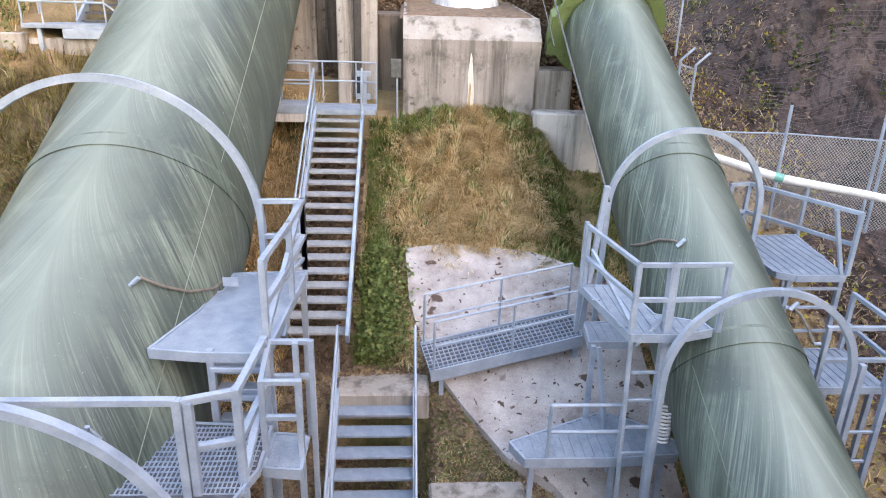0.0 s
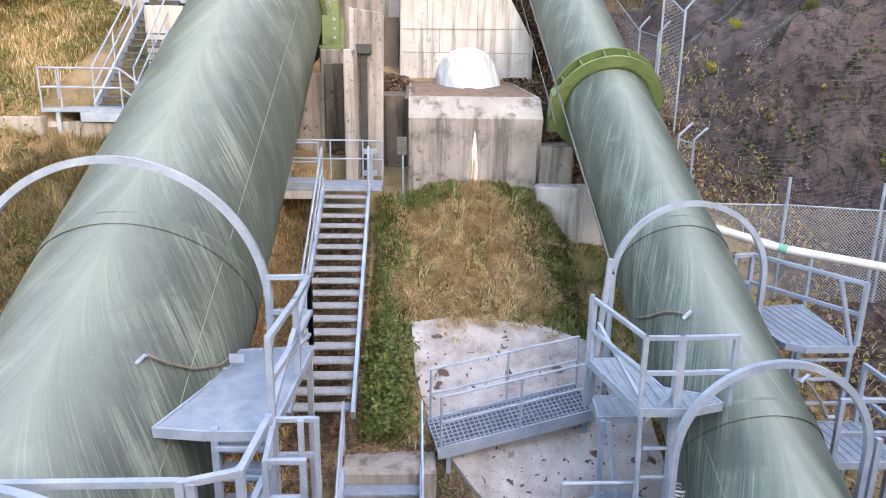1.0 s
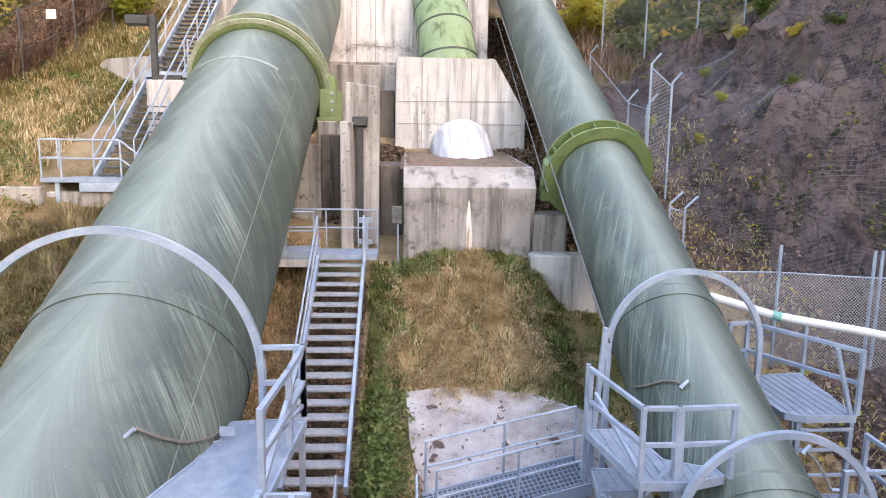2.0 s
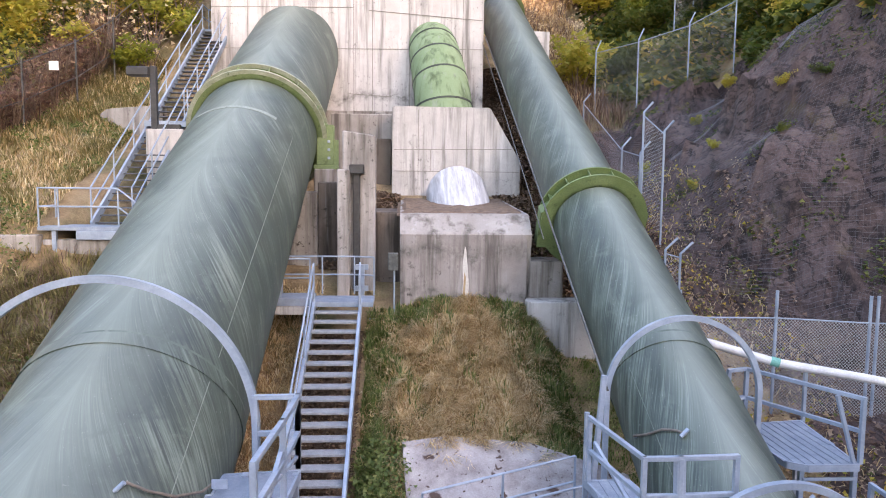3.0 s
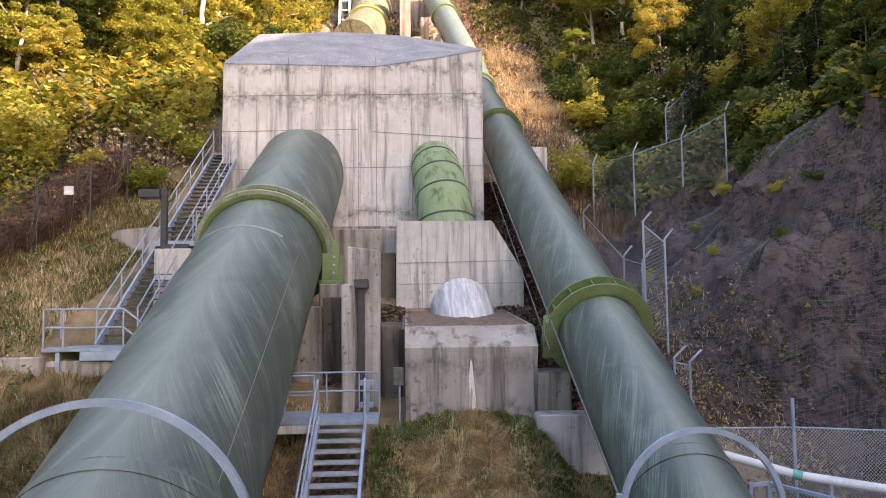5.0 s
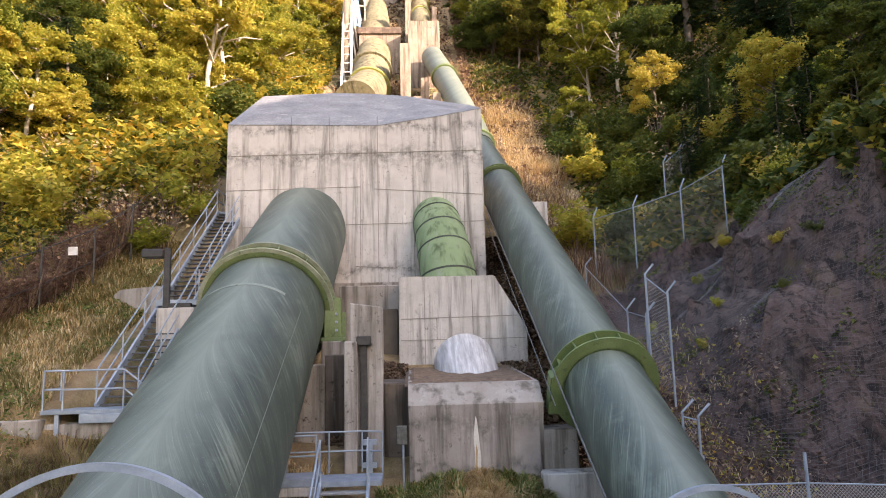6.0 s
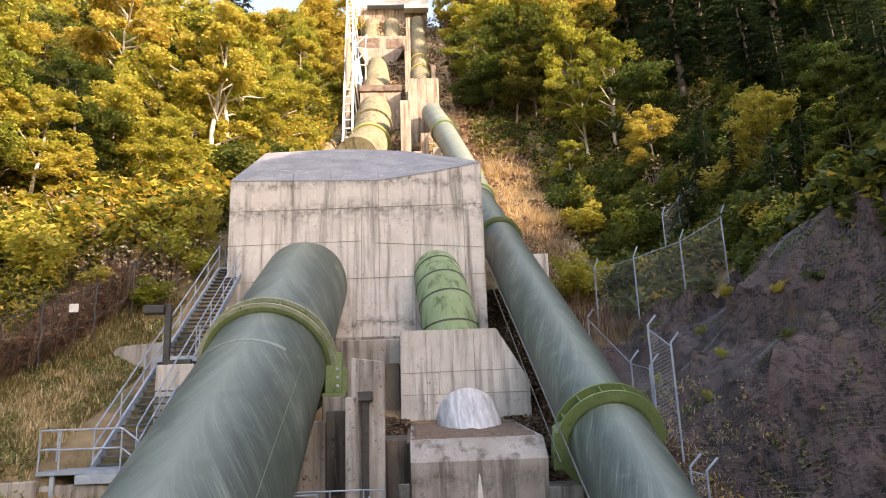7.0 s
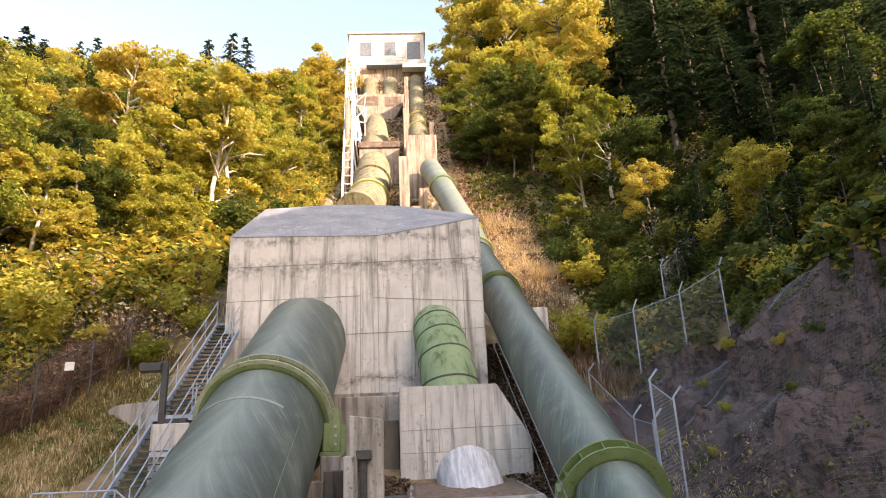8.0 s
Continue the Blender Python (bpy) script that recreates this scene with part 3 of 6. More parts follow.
flange(big_pipe, XL, ZL, RL, 21.3, 0.55, 0.28, True, M_RIM)
foot = part("collar_foot", bx((-2.64 - XL, 27.05, 12.62 - ZL + TAN * 6), (-2.12 - XL, 27.40, 13.85 - ZL + TAN * 6), 0.02), M_FLANGE, big_pipe, "green steel foot under the collar")
part("base_plate", bx((-2.72 - XL, 26.9, 12.5 - ZL + TAN * 6), (-2.0 - XL, 27.55, 12.62 - ZL + TAN * 6), 0.01), M_FLANGE, foot)
part("gusset", bx((-2.12 - XL, 27.18, 12.62 - ZL + TAN * 6), (-1.98 - XL, 27.24, 13.4 - ZL + TAN * 6), 0.005), M_FLANGE, foot)
for zz in (12.8, 13.05, 13.3):
    part("bolt", bx((-2.30 - XL, 26.99, zz - ZL + TAN * 6), (-2.22 - XL, 27.05, zz + 0.08 - ZL + TAN * 6), 0.01), M_GALV, foot)
f2 = pipe_frame(0, 0, 0)
f2.translation = Vector((XL, 21.9, ZL + TAN * 21.9)) - big_pipe.location
f3 = pipe_frame(0, 0, 0)
f3.translation = Vector((XL, 19.2, ZL + TAN * 19.2)) - big_pipe.location
smooth(part("weld_band", arc_band(bmesh.new(), Matrix(), RL - 0.01, RL + 0.012, -0.07, 0.07, -0.62, 0.62, 96), M_WELD, big_pipe, "pale bleached joint band", f3))
smooth(part("sleeve", arc_band(bmesh.new(), Matrix(), RL, RL + 0.13, -0.3, 0.25, 0, math.tau, 96), M_PIPE, big_pipe, "pale weathered sleeve behind the collar", f2))
flange(small_pipe, XR, ZR, RR, 16.95, 0.45, 0.33)
flange(small_pipe, XR, ZR, RR, 34.6, 0.4, 0.2, False)


# ---- concrete blocks ----
def block(name, label, outline, y0, y1, material, lines=(), kind="structure"):
    """A cast block: front outline in x, z, with recessed-looking form joints as thin ribs of spilled grout."""
    bm = prism(bmesh.new(), outline, y1 - y0, face_y(y0))
    bmesh.ops.recalc_face_normals(bm, faces=bm.faces[:])
    bmesh.ops.bevel(bm, geom=bm.edges[:], offset=0.03, segments=2, affect="EDGES")
    root = tagged(part(name, bm, material), label, "concrete block", kind=kind)
    for a, b in lines:
        bm = bmesh.new()
        bar(bm, (a[0], y0 - 0.002, a[1]), (b[0], y0 - 0.002, b[1]), 0.02, 0.03, up=(0, 1, 0))
        part("form_joint", bm, M_JOINT, root)
    return root


M_JOINT = mottled("dark_joint", (0.17, 0.16, 0.14), (0.30, 0.285, 0.26), 4, 0.95)
# thrust block that swallows the large pipe
BY = 28.0
bl = [((-7.6, z), (3.2, z + 0.15)) for z in (17.4, 20.5)] + [((-7.6, 19.0), (-2.0, 19.1)), ((-1.4, 19.0), (3.2, 18.7)), ((-2.2, 15.7), (-0.5, 15.6))]
bl += [((x, 14), (x, z)) for x, z in ((-2.0, 20.6), (-1.25, 22.2), (0.25, 20.6), (2.4, 22.3))] + [((-4.9, 20.5), (-4.9, 22.2)), ((-6.2, 17.4), (-6.2, 20.5)), ((-3.3, 20.5), (-3.3, 22.2))]
bm = bmesh.new()
front = [(-7.66, 12.0), (3.22, 12.0), (3.27, 22.53), (1.5, 22.20), (-1.25, 21.78), (-3.5, 21.82), (-7.6, 21.88)]
back = [(-7.66, 12.0), (3.22, 12.0), (3.2, 24.55), (0.0, 25.06), (-2.0, 25.2), (-3.75, 25.24), (-7.2, 25.1)]
va = [bm.verts.new((x, BY, z)) for x, z in front]
vb = [bm.verts.new((x, BY + 5.0, z)) for x, z in back]
bm.faces.new(va); bm.faces.new(vb[::-1])
for i in range(len(va)):
    j = (i + 1) % len(va)
    bm.faces.new((va[j], va[i], vb[i], vb[j]))
bmesh.ops.recalc_face_normals(bm, faces=bm.faces[:])
bmesh.ops.bevel(bm, geom=bm.edges[:], offset=0.035, segments=2, affect="EDGES")
thrust = tagged(part("thrust_block", bm, M_BLOCK), "large grey stained concrete thrust block round the pipes", "concrete block", kind="structure")
for a, b in bl:
    bm = bmesh.new()
    bar(bm, (a[0], BY - 0.003, a[1]), (b[0], BY - 0.003, b[1]), 0.022, 0.03, up=(0, 1, 0))
    part("form_joint", bm, M_JOINT, thrust)

cap = bmesh.new()
ca = [cap.verts.new((x, BY - 0.0, z + 0.006)) for x, z in front[2:]]
cb_ = [cap.verts.new((x, BY + 5.0, z + 0.006)) for x, z in back[2:]]
for i in range(len(ca) - 1):
    cap.faces.new((ca[i + 1], ca[i], cb_[i], cb_[i + 1]))
ext = bmesh.ops.extrude_face_region(cap, geom=cap.faces[:])
bmesh.ops.translate(cap, vec=(0, 0, 0.02), verts=[v for v in ext["geom"] if isinstance(v, bmesh.types.BMVert)])
bmesh.ops.recalc_face_normals(cap, faces=cap.faces[:])
part("cap", cap, M_CAP, thrust, "smooth bluish grey sloping top")

# middle block with chamfered corner
block("middle_block", "pale concrete anchor block with one sloping corner", [(-0.37, 10.5), (3.91, 10.5), (3.91, 12.85), (2.87, 14.61), (-0.35, 14.61)], 22.5, 27.0, M_CONC,
      [((-0.3, 13.2), (3.6, 13.25)), ((-0.3, 12.5), (3.85, 12.5)), ((0.5, 11.7), (0.5, 14.5)), ((2.1, 12.3), (2.1, 14.5)), ((0.9, 12.5), (0.9, 13.2))])
# low block in front
low = block("low_block", "stained concrete block at the head of the grass mound", [(-0.05, 7.0), (3.18, 7.0), (3.18, 10.82), (-0.05, 10.82)], 17.0, 17.52, M_LOW,
            [((0.62, 8.0), (0.62, 10.5)), ((2.45, 8.3), (2.45, 10.5))])
bm = prism(bmesh.new(), [(17.0, 10.80), (17.55, 11.30), (22.6, 11.58), (22.6, 9.0), (17.5, 9.0)], 3.36, Matrix(((0, 0, 1, -0.06), (1, 0, 0, 0), (0, 1, 0, 0), (0, 0, 0, 1))))
bmesh.ops.recalc_face_normals(bm, faces=bm.faces[:])
part("coping", bm, M_CONC_D, low, "sloping concrete cap")
bm = bmesh.new()
gx = [bm.verts.new((-0.15 + 3.5 * i / 14, 17.56 + 5.0 * j / 14, 11.32 + 0.0555 * 5.0 * j / 14 + 0.10 * abs(noise.noise(Vector((i * 0.5, j * 0.5, 3)))) - (0.09 if i in (0, 14) or j in (0, 14) else 0.0))) for j in range(15) for i in range(15)]
for j in range(14):
    for i in range(14):
        bm.faces.new((gx[j * 15 + i], gx[j * 15 + i + 1], gx[j * 15 + i + 16], gx[j * 15 + i + 15]))
part("litter", bm, M_LITTER_SHADE, low, "brown dead leaves and dirt")

drip = prism(bmesh.new(), [(1.57, 10.40), (1.59, 10.51), (1.62, 10.42), (1.66, 10.0), (1.70, 9.5), (1.66, 9.05), (1.52, 9.0), (1.55, 9.6), (1.53, 10.0)], 0.006, face_y(16.994))
bmesh.ops.recalc_face_normals(drip, faces=drip.faces[:])
part("lime_streak", drip, M_EFF, low, "white lime streak")
drip = prism(bmesh.new(), [(1.55, 9.4), (1.58, 9.85), (1.62, 9.7), (1.60, 9.3), (1.68, 8.95), (1.50, 8.9)], 0.009, face_y(16.990))
bmesh.ops.recalc_face_normals(drip, faces=drip.faces[:])
part("rust_streak", drip, M_RUST, low, "tan rust streak")

# unseen plain wall added behind the drone: closes the site and cuts skylight
tagged(part("unseen_wall", bx((-22, -9.0, -6), (16, -8.2, 13.0), 0.05), M_CONC), "plain unseen concrete wall added behind the camera to cut skylight", "wall", kind="structure")

# ---- green elbow, white dome, piers ----
bm = bmesh.new()
ep = [(1.13, 29.0, 17.95), (1.17, 28.2, 17.68), (1.27, 27.5, 17.1), (1.38, 26.9, 16.35), (1.50, 26.35, 15.45), (1.60, 25.95, 14.2)]
tube(bm, ep, [0.95, 0.97, 1.02, 1.06, 1.09, 1.11], 48)
elbow = thing("vent_elbow", "green mitred pipe elbow rising out of the concrete block", "pipe", (0, 0, 0))
smooth(part("shell", bm, M_ELBOW, elbow), 50)
for a, b, r in ((1, 2, 1.005), (2, 3, 1.05), (3, 4, 1.085), (4, 5, 1.115)):
    p, q = Vector(ep[a]), Vector(ep[b])
    c = p.lerp(q, 0.4)
    d = (q - p).normalized() * 0.035
    smooth(part("mitre_seam", tube(bmesh.new(), [c - d, c + d], r, 48), M_SEAM, elbow, "dark mitre seam"))

f = pipe_frame(1.8, 0, 0)
bm = bmesh.new()
tube(bm, [(1.8, 22.7, 11.72), (1.8, 21.9, 11.42), (1.8, 21.0, 10.95), (1.8, 19.6, 10.2)], [1.02, 1.02, 1.02, 1.02], 48)
tagged(smooth(part("pipe_cover", bm, M_DOME)), "white rounded crown of a buried pipe", "pipe")


def pier(name, label, x0, x1, y0, y1, z0, z1, material=None, slope=0.0):
    bm = prism(bmesh.new(), [(x0, z0), (x1, z0), (x1, z1 - slope), (x0, z1)], y1 - y0, face_y(y0))
    bmesh.ops.recalc_face_normals(bm, faces=bm.faces[:])
    bmesh.ops.bevel(bm, geom=bm.edges[:], offset=0.03, segments=1, affect="EDGES")
    return tagged(part(name, bm, material or M_CONC), label, "concrete pier", kind="structure")


pier("pier", "narrow concrete pilaster beside a dark steel channel", -1.69, -1.37, 17.55, 17.99, 7.5, 12.43, M_PIER)
pier("pier", "tall concrete pier with a dark channel", -1.58, -0.72, 18.0, 18.7, 7.5, 13.45, M_PIER, 0.12)
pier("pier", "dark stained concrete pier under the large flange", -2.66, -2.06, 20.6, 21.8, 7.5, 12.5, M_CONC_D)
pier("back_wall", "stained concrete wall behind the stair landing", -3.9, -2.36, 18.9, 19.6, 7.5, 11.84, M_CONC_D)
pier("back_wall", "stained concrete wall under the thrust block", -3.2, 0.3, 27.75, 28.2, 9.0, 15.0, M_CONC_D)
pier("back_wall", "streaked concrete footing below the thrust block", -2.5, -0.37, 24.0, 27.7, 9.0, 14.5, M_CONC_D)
# recess walls: their dark colour stands for the shade between piers and blocks
pier("back_wall", "brown retaining wall with the recess shade in its colour", -0.85, 0.0, 18.4, 24.0, 7.5, 11.3, M_RECESS_SHADE)
pier("back_wall", "wall beside the middle block, darkened for shade", -0.95, -0.40, 23.2, 23.9, 9.0, 13.6, M_RECESS_SHADE)
pier("back_wall", "brown wall between the piers, darkened for shade", -2.35, -1.5, 19.0, 19.6, 7.5, 12.1, M_RECESS_SHADE)
pier("pier", "concrete pier carrying the flange of the slim pipe", 3.3, 4.2, 17.3, 18.4, 7.0, 10.1, M_CONC_D)
pier("pier", "low concrete sill under the slim pipe", 3.15, 5.2, 16.6, 17.3, 7.0, 9.15, M_CONC)
pier("pier", "concrete saddle behind the slim pipe", 5.4, 6.3, 29.6, 30.4, 13.0, 18.7, M_CONC)
pier("pier", "square concrete post beside the side stair", -7.72, -6.6, 21.0, 21.9, 9.5, 13.65, M_CONC)
pier("low_wall", "low concrete wall under the side landing", -8.95, -6.0, 17.3, 17.7, 8.5, 10.6, M_CONC_D)
pier("low_wall", "low concrete kerb wall running off into the grass", -14.0, -8.96, 17.2, 17.6, 8.5, 10.72, M_CONC_D)

# steel channel with a cap, and its bracket
ch = thing("channel", "dark steel channel fixed to a concrete pier", "steel channel", (-1.21, 17.9, 9.2))
part("post", bx((-0.09, -0.02, 0), (0.09, 0.1, 3.2), 0.01), M_DARK, ch)
part("cap_box", bx((-0.18, -0.12, 3.12), (0.2, 0.14, 3.36), 0.015), M_DARK, ch)
br = thing("bracket", "galvanised bracket with bolts on the pier", "bracket", (-1.05, 17.55, 9.15))
part("plate", bx((-0.07, -0.05, 0), (0.07, 0.05, 0.82), 0.01), M_GALV, br)
for z in (0.12, 0.68):
    part("clamp", bx((-0.17, -0.03, z), (0.17, 0.06, z + 0.14), 0.01), M_GALV, br)
jb = thing("junction_box", "grey metal junction box with conduit on the block", "junction box", (-0.2, 16.95, 9.9))
part("box", bx((-0.16, -0.1, 0), (0.1, 0.05, 0.44), 0.015), M_CONDUIT, jb)
part("conduit", tube(bmesh.new(), [(0, 0, 0.02), (0, 0, -1.7)], 0.025), M_GALV, jb)
part("conduit", tube(bmesh.new(), [(-0.62, -0.1, -1.22), (-0.2, -0.05, -1.25), (-0.06, 0, -1.2), (-0.03, 0, -1.1)], 0.022), M_GALV, jb)


# ---- stairs, landings and rails ----
def rail_run(parent, pts, height=1.0, w=0.05, rails=(1.0, 0.52), posts=None, material=None, round_=True):
    """A guard rail along floor points: posts at every point (or those named), and a bar per height."""
    material = material or M_GALV
    pts = [Vector(p) for p in pts]
    for i, p in enumerate(pts):
        if posts is None or i in posts:
            bm = bmesh.new()
            if round_:
                tube(bm, [p, p + Vector((0, 0, height))], w / 2, 8)
            else:
                bar(bm, p, p + Vector((0, 0, height)), w, bevel=0.004)
            part("post", bm, material, parent)
    for r in rails:
        for a, b in zip(pts, pts[1:]):
            bm = bmesh.new()
            u = Vector((0, 0, height * r))
            if round_:
                tube(bm, [a + u, b + u], w / 2, 8)
            else:
                e = (b - a).normalized() * (w / 2)
                bar(bm, a + u - e, b + u + e, w * 0.93, bevel=0.004)
            part("rail", bm, material, parent)


def stair(label, x0, x1, top, run, rise, count, tread_mat, tread_depth=0.26, thick=0.05, stringer=0.24, grate=False):
    """Open-riser steel stair descending towards -y from its top edge (y, z)."""
    y, z = top
    root = thing("stair", label, "stair", (x0, y, z))
    L = Vector((0, -run * (count + 0.4), -rise * (count + 0.4)))
    for x in (0.0, x1 - x0):
        bm = bmesh.new()
        bar(bm, (x, 0.1, 0.02), Vector((x, 0, 0)) + L, 0.07, stringer, bevel=0.006)
        part("stringer", bm, M_GALV, root)
    shared = None
    for i in range(1, count + 1):
        if shared is None:
            bm = bmesh.new()
            box(bm, (0.03, 0, -thick), (x1 - x0 - 0.03, tread_depth, 0), 0.006)
            if grate:
                k = int((x1 - x0) / 0.16)
                for j in range(k):
                    xx = 0.08 + j * (x1 - x0 - 0.16) / max(k - 1, 1)
                    box(bm, (xx, 0.01, 0), (xx + 0.05, tread_depth - 0.01, 0.008))
            t = part("tread", bm, tread_mat, root)
            shared = t.data
        else:
            t = new("tread", shared)
            t.parent = root
        t.location = (0, -run * i, -rise * i)
    return root


main = stair("long galvanised stair with worn grey open treads", -2.06, -0.98, (15.88, 9.25), 0.288, 0.167, 18, M_TREAD)
rail_run(main, [(0, -0.1, 0.0), (0, -1.7, -0.99), (0, -3.4, -1.98), (0, -5.1, -2.97)], 0.95, 0.045)
part("post", tube(bmesh.new(), [(1.08, -0.15, 0), (1.08, -0.15, 0.98), (1.08, -0.4, 0.72), (1.08, -0.4, -0.1)], 0.022), M_GALV, main)

ld = thing("landing", "galvanised stair landing with guard rails", "landing", (-3.3, 15.78, 9.29))
part("deck", bx((1.15, 0, -0.12), (2.62, 0.95, 0), 0.01), M_GRATE, ld)
part("walkway", bx((-0.6, 0.35, -0.16), (1.14, 1.25, 0.02), 0.01), M_GALV, ld)
part("beam", bx((-0.6, 0.3, -0.36), (1.2, 0.42, -0.17), 0.01), M_CONC, ld, "pale concrete sill")
rail_run(ld, [(-0.55, 1.2, 0), (0.3, 1.2, 0), (1.3, 1.2, 0), (2.1, 1.2, 0), (2.6, 1.0, 0)], 0.95, 0.04)
rail_run(ld, [(-0.5, 0.4, 0.02), (0.4, 0.4, 0.02), (1.1, 0.4, 0.02)], 0.95, 0.04)

# concrete step slab and lower stair
slab0 = part("step_slab", bx((-1.15, 10.02, 4.9), (0.45, 10.72, 5.42), 0.03), M_CONC_D)
tagged(slab0, "worn concrete landing slab between two stairs", "slab", kind="structure")
lower = stair("lower galvanised stair with grating treads", -1.12, 0.2, (10.04, 5.40), 0.30, 0.195, 10, M_GRATE, 0.28, 0.05, 0.24, True)
for x in (0.0, 1.32):
    rail_run(lower, [(x, 0.35, 0.25), (x, -1.5, -0.95), (x, -2.9, -1.86)], 0.9, 0.045)

kerb = part("step_slab", bx((0.42, 8.1, 3.6), (1.95, 8.92, 4.5), 0.04), M_CONC_D)
tagged(kerb, "worn grey concrete slab beside the lower stair", "slab", kind="structure")
# side stair left of the large pipe
side = stair("long side stair in galvanised steel with dark treads", -8.1, -7.05, (28.6, 18.2), 0.272, 0.190, 38, M_DTREAD, 0.25, 0.04)
side_pts = [(0, -0.1 - i * 1.48, -0.07 - i * 1.034) for i in range(8)]
rail_run(side, side_pts, 1.0, 0.045)
rail_run(side, [(1.05, p[1], p[2]) for p in side_pts], 1.0, 0.045)
sl = thing("landing", "side landing of galvanised steel with guard rails", "landing", (-9.0, 17.2, 10.93))
part("deck", bx((0, 0, -0.1), (2.6, 0.95, 0), 0.01), M_GRATE, sl)
part("beam", bx((0.95, -0.06, -0.32), (2.4, 0.02, -0.1), 0.01), M_GALV, sl)
for x in (0.32,):
    part("leg", bx((x, 0.05, -1.3), (x + 0.1, 0.15, -0.1)), M_GALV, sl)
rail_run(sl, [(0.02, 0.9, 0), (0.02, 0.05, 0), (0.5, 0.05, 0), (1.95, 0.05, 0)], 0.95, 0.045)
rail_run(sl, [(1.95, 0.05, 0), (2.5, 0.1, -0.45)], 0.95, 0.045, posts=(1,))
half = thing("landing", "dark steel half-way landing of the side stair", "landing", (-8.08, 22.0, 13.95))
part("deck", bx((0, 0, -0.14), (1.35, 1.0, 0), 0.01), M_DTREAD, half)
part("edge_channel", bx((-0.02, -0.05, -0.16), (1.37, -0.004, 0.02), 0.006), M_GALV, half)
rail_run(half, [(1.3, 0.05, 0), (1.3, 0.95, 0)], 1.0, 0.045)
top = thing("landing", "upper landing of the side stair in galvanised steel", "landing", (-8.2, 28.6, 18.25))
part("deck", bx((0, 0, -0.1), (1.2, 1.1, 0), 0.01), M_GRATE, top)
rail_run(top, [(0.05, 0.1, 0), (0.05, 1.0, 0), (1.15, 1.0, 0)], 1.0, 0.045)

lamp = thing("lamp_post", "dark bronze lamp post with a square head", "lamp", (-7.45, 21.1, 13.65))
part("post", bx((-0.1, -0.08, -0.1), (0.08, 0.08, 1.85), 0.01), M_DARK, lamp)
part("head", bx((-0.75, -0.2, 1.55), (-0.1, 0.2, 1.82), 0.03), M_DARK, lamp)
part("foot_arm", bx((-0.1, -0.06, 0.0), (0.75, 0.06, 0.14), 0.01), M_DARK, lamp)

# ---- concrete apron ----
def apron():
    outline = [(0.02, 13.15), (0.9, 13.3), (2.6, 13.1), (4.4, 12.4), (4.5, 7.6), (3.1, 7.9), (2.4, 8.75), (1.72, 9.2), (1.05, 10.0), (0.62, 10.6), (0.3, 11.3), (0.10, 12.1)]
    bm = bmesh.new()
    up = [bm.verts.new((x, y, TAN * y - 0.12 + 0.04 * math.sin(x * 5 + y * 3))) for x, y in outline]
    dn = [bm.verts.new((x + 0.05, y, TAN * y - 1.5)) for x, y in outline]
    bm.faces.new(up)
    for i in range(len(up)):
        j = (i + 1) % len(up)
        bm.faces.new((dn[i], dn[j], up[j], up[i]))
    bmesh.ops.triangulate(bm, faces=bm.faces[:])
    bmesh.ops.recalc_face_normals(bm, faces=bm.faces[:])
    return tagged(part("apron", bm, M_SLAB), "pale spalled concrete apron on the slope", "slab", kind="structure")


apron()


# ---- inspection platforms and hoops ----
def hoop(parent, c, r, leg_l, leg_r, w=0.1):
    """Square-tube arch over a pipe, in an upright plane, on straight legs."""
    o = Vector(c) - parent.location
    m = Matrix(((1, 0, 0, o.x), (0, 0, 1, o.y), (0, 1, 0, o.z), (0, 0, 0, 1)))
    h = smooth(part("hoop", arc_band(bmesh.new(), m, r - w / 2, r + w / 2, -w / 2, w / 2, -math.pi / 2, math.pi / 2, 56), M_GALV, parent, "galvanised arch over the pipe"), 30)
    for sx, d in ((-1, leg_l), (1, leg_r)):
        if d:
            part("hoop_leg", bx((o.x + sx * r - w / 2, o.y - w / 2, o.z - d), (o.x + sx * r + w / 2, o.y + w / 2, o.z), 0.006), M_GALV, h)


def deck(parent, outline, z, edge=0.12, bars=True, plate=None):
    """A grating deck: outline in x, y; kick plate round it, bearing bars on top."""
    o = parent.location
    pts = [(x - o.x, y - o.y) for x, y in outline]
    bm = prism(bmesh.new(), pts, 0.03, Matrix.Translation((0, 0, z - o.z - 0.03)))
    bmesh.ops.recalc_face_normals(bm, faces=bm.faces[:])
    d = part("deck", bm, plate or M_GRATE, parent)
    for i in range(len(pts)):
        a, b = pts[i], pts[(i + 1) % len(pts)]
        bm = bmesh.new()
        bar(bm, (*a, z - o.z - edge / 2 + 0.015), (*b, z - o.z - edge / 2 + 0.015), 0.035, edge)
        part("edge_channel", bm, M_GALV, d)
    if bars:
        xs = [p[0] for p in pts]
        x = min(xs) + 0.1
        n = len(pts)
        while x < max(xs):
            hit = []
            for i in range(n):
                (ax, ay), (bx_, by_) = pts[i], pts[(i + 1) % n]
                if (ax - x) * (bx_ - x) < 0:
                    hit.append(ay + (by_ - ay) * (x - ax) / (bx_ - ax))
            if len(hit) >= 2:
                hit.sort()
                part("plank", bx((x - 0.062, hit[0] + 0.03, z - o.z), (x + 0.062, hit[-1] - 0.03, z - o.z + 0.012)), M_GRATE, d)
            x += 0.15
    return d


def frame_bar(parent, a, b, w=0.066, name="brace"):
    o = parent.location
    bm = bmesh.new()
    bar(bm, Vector(a) - o, Vector(b) - o, w, bevel=0.005)
    return part(name, bm, M_GALV, parent)


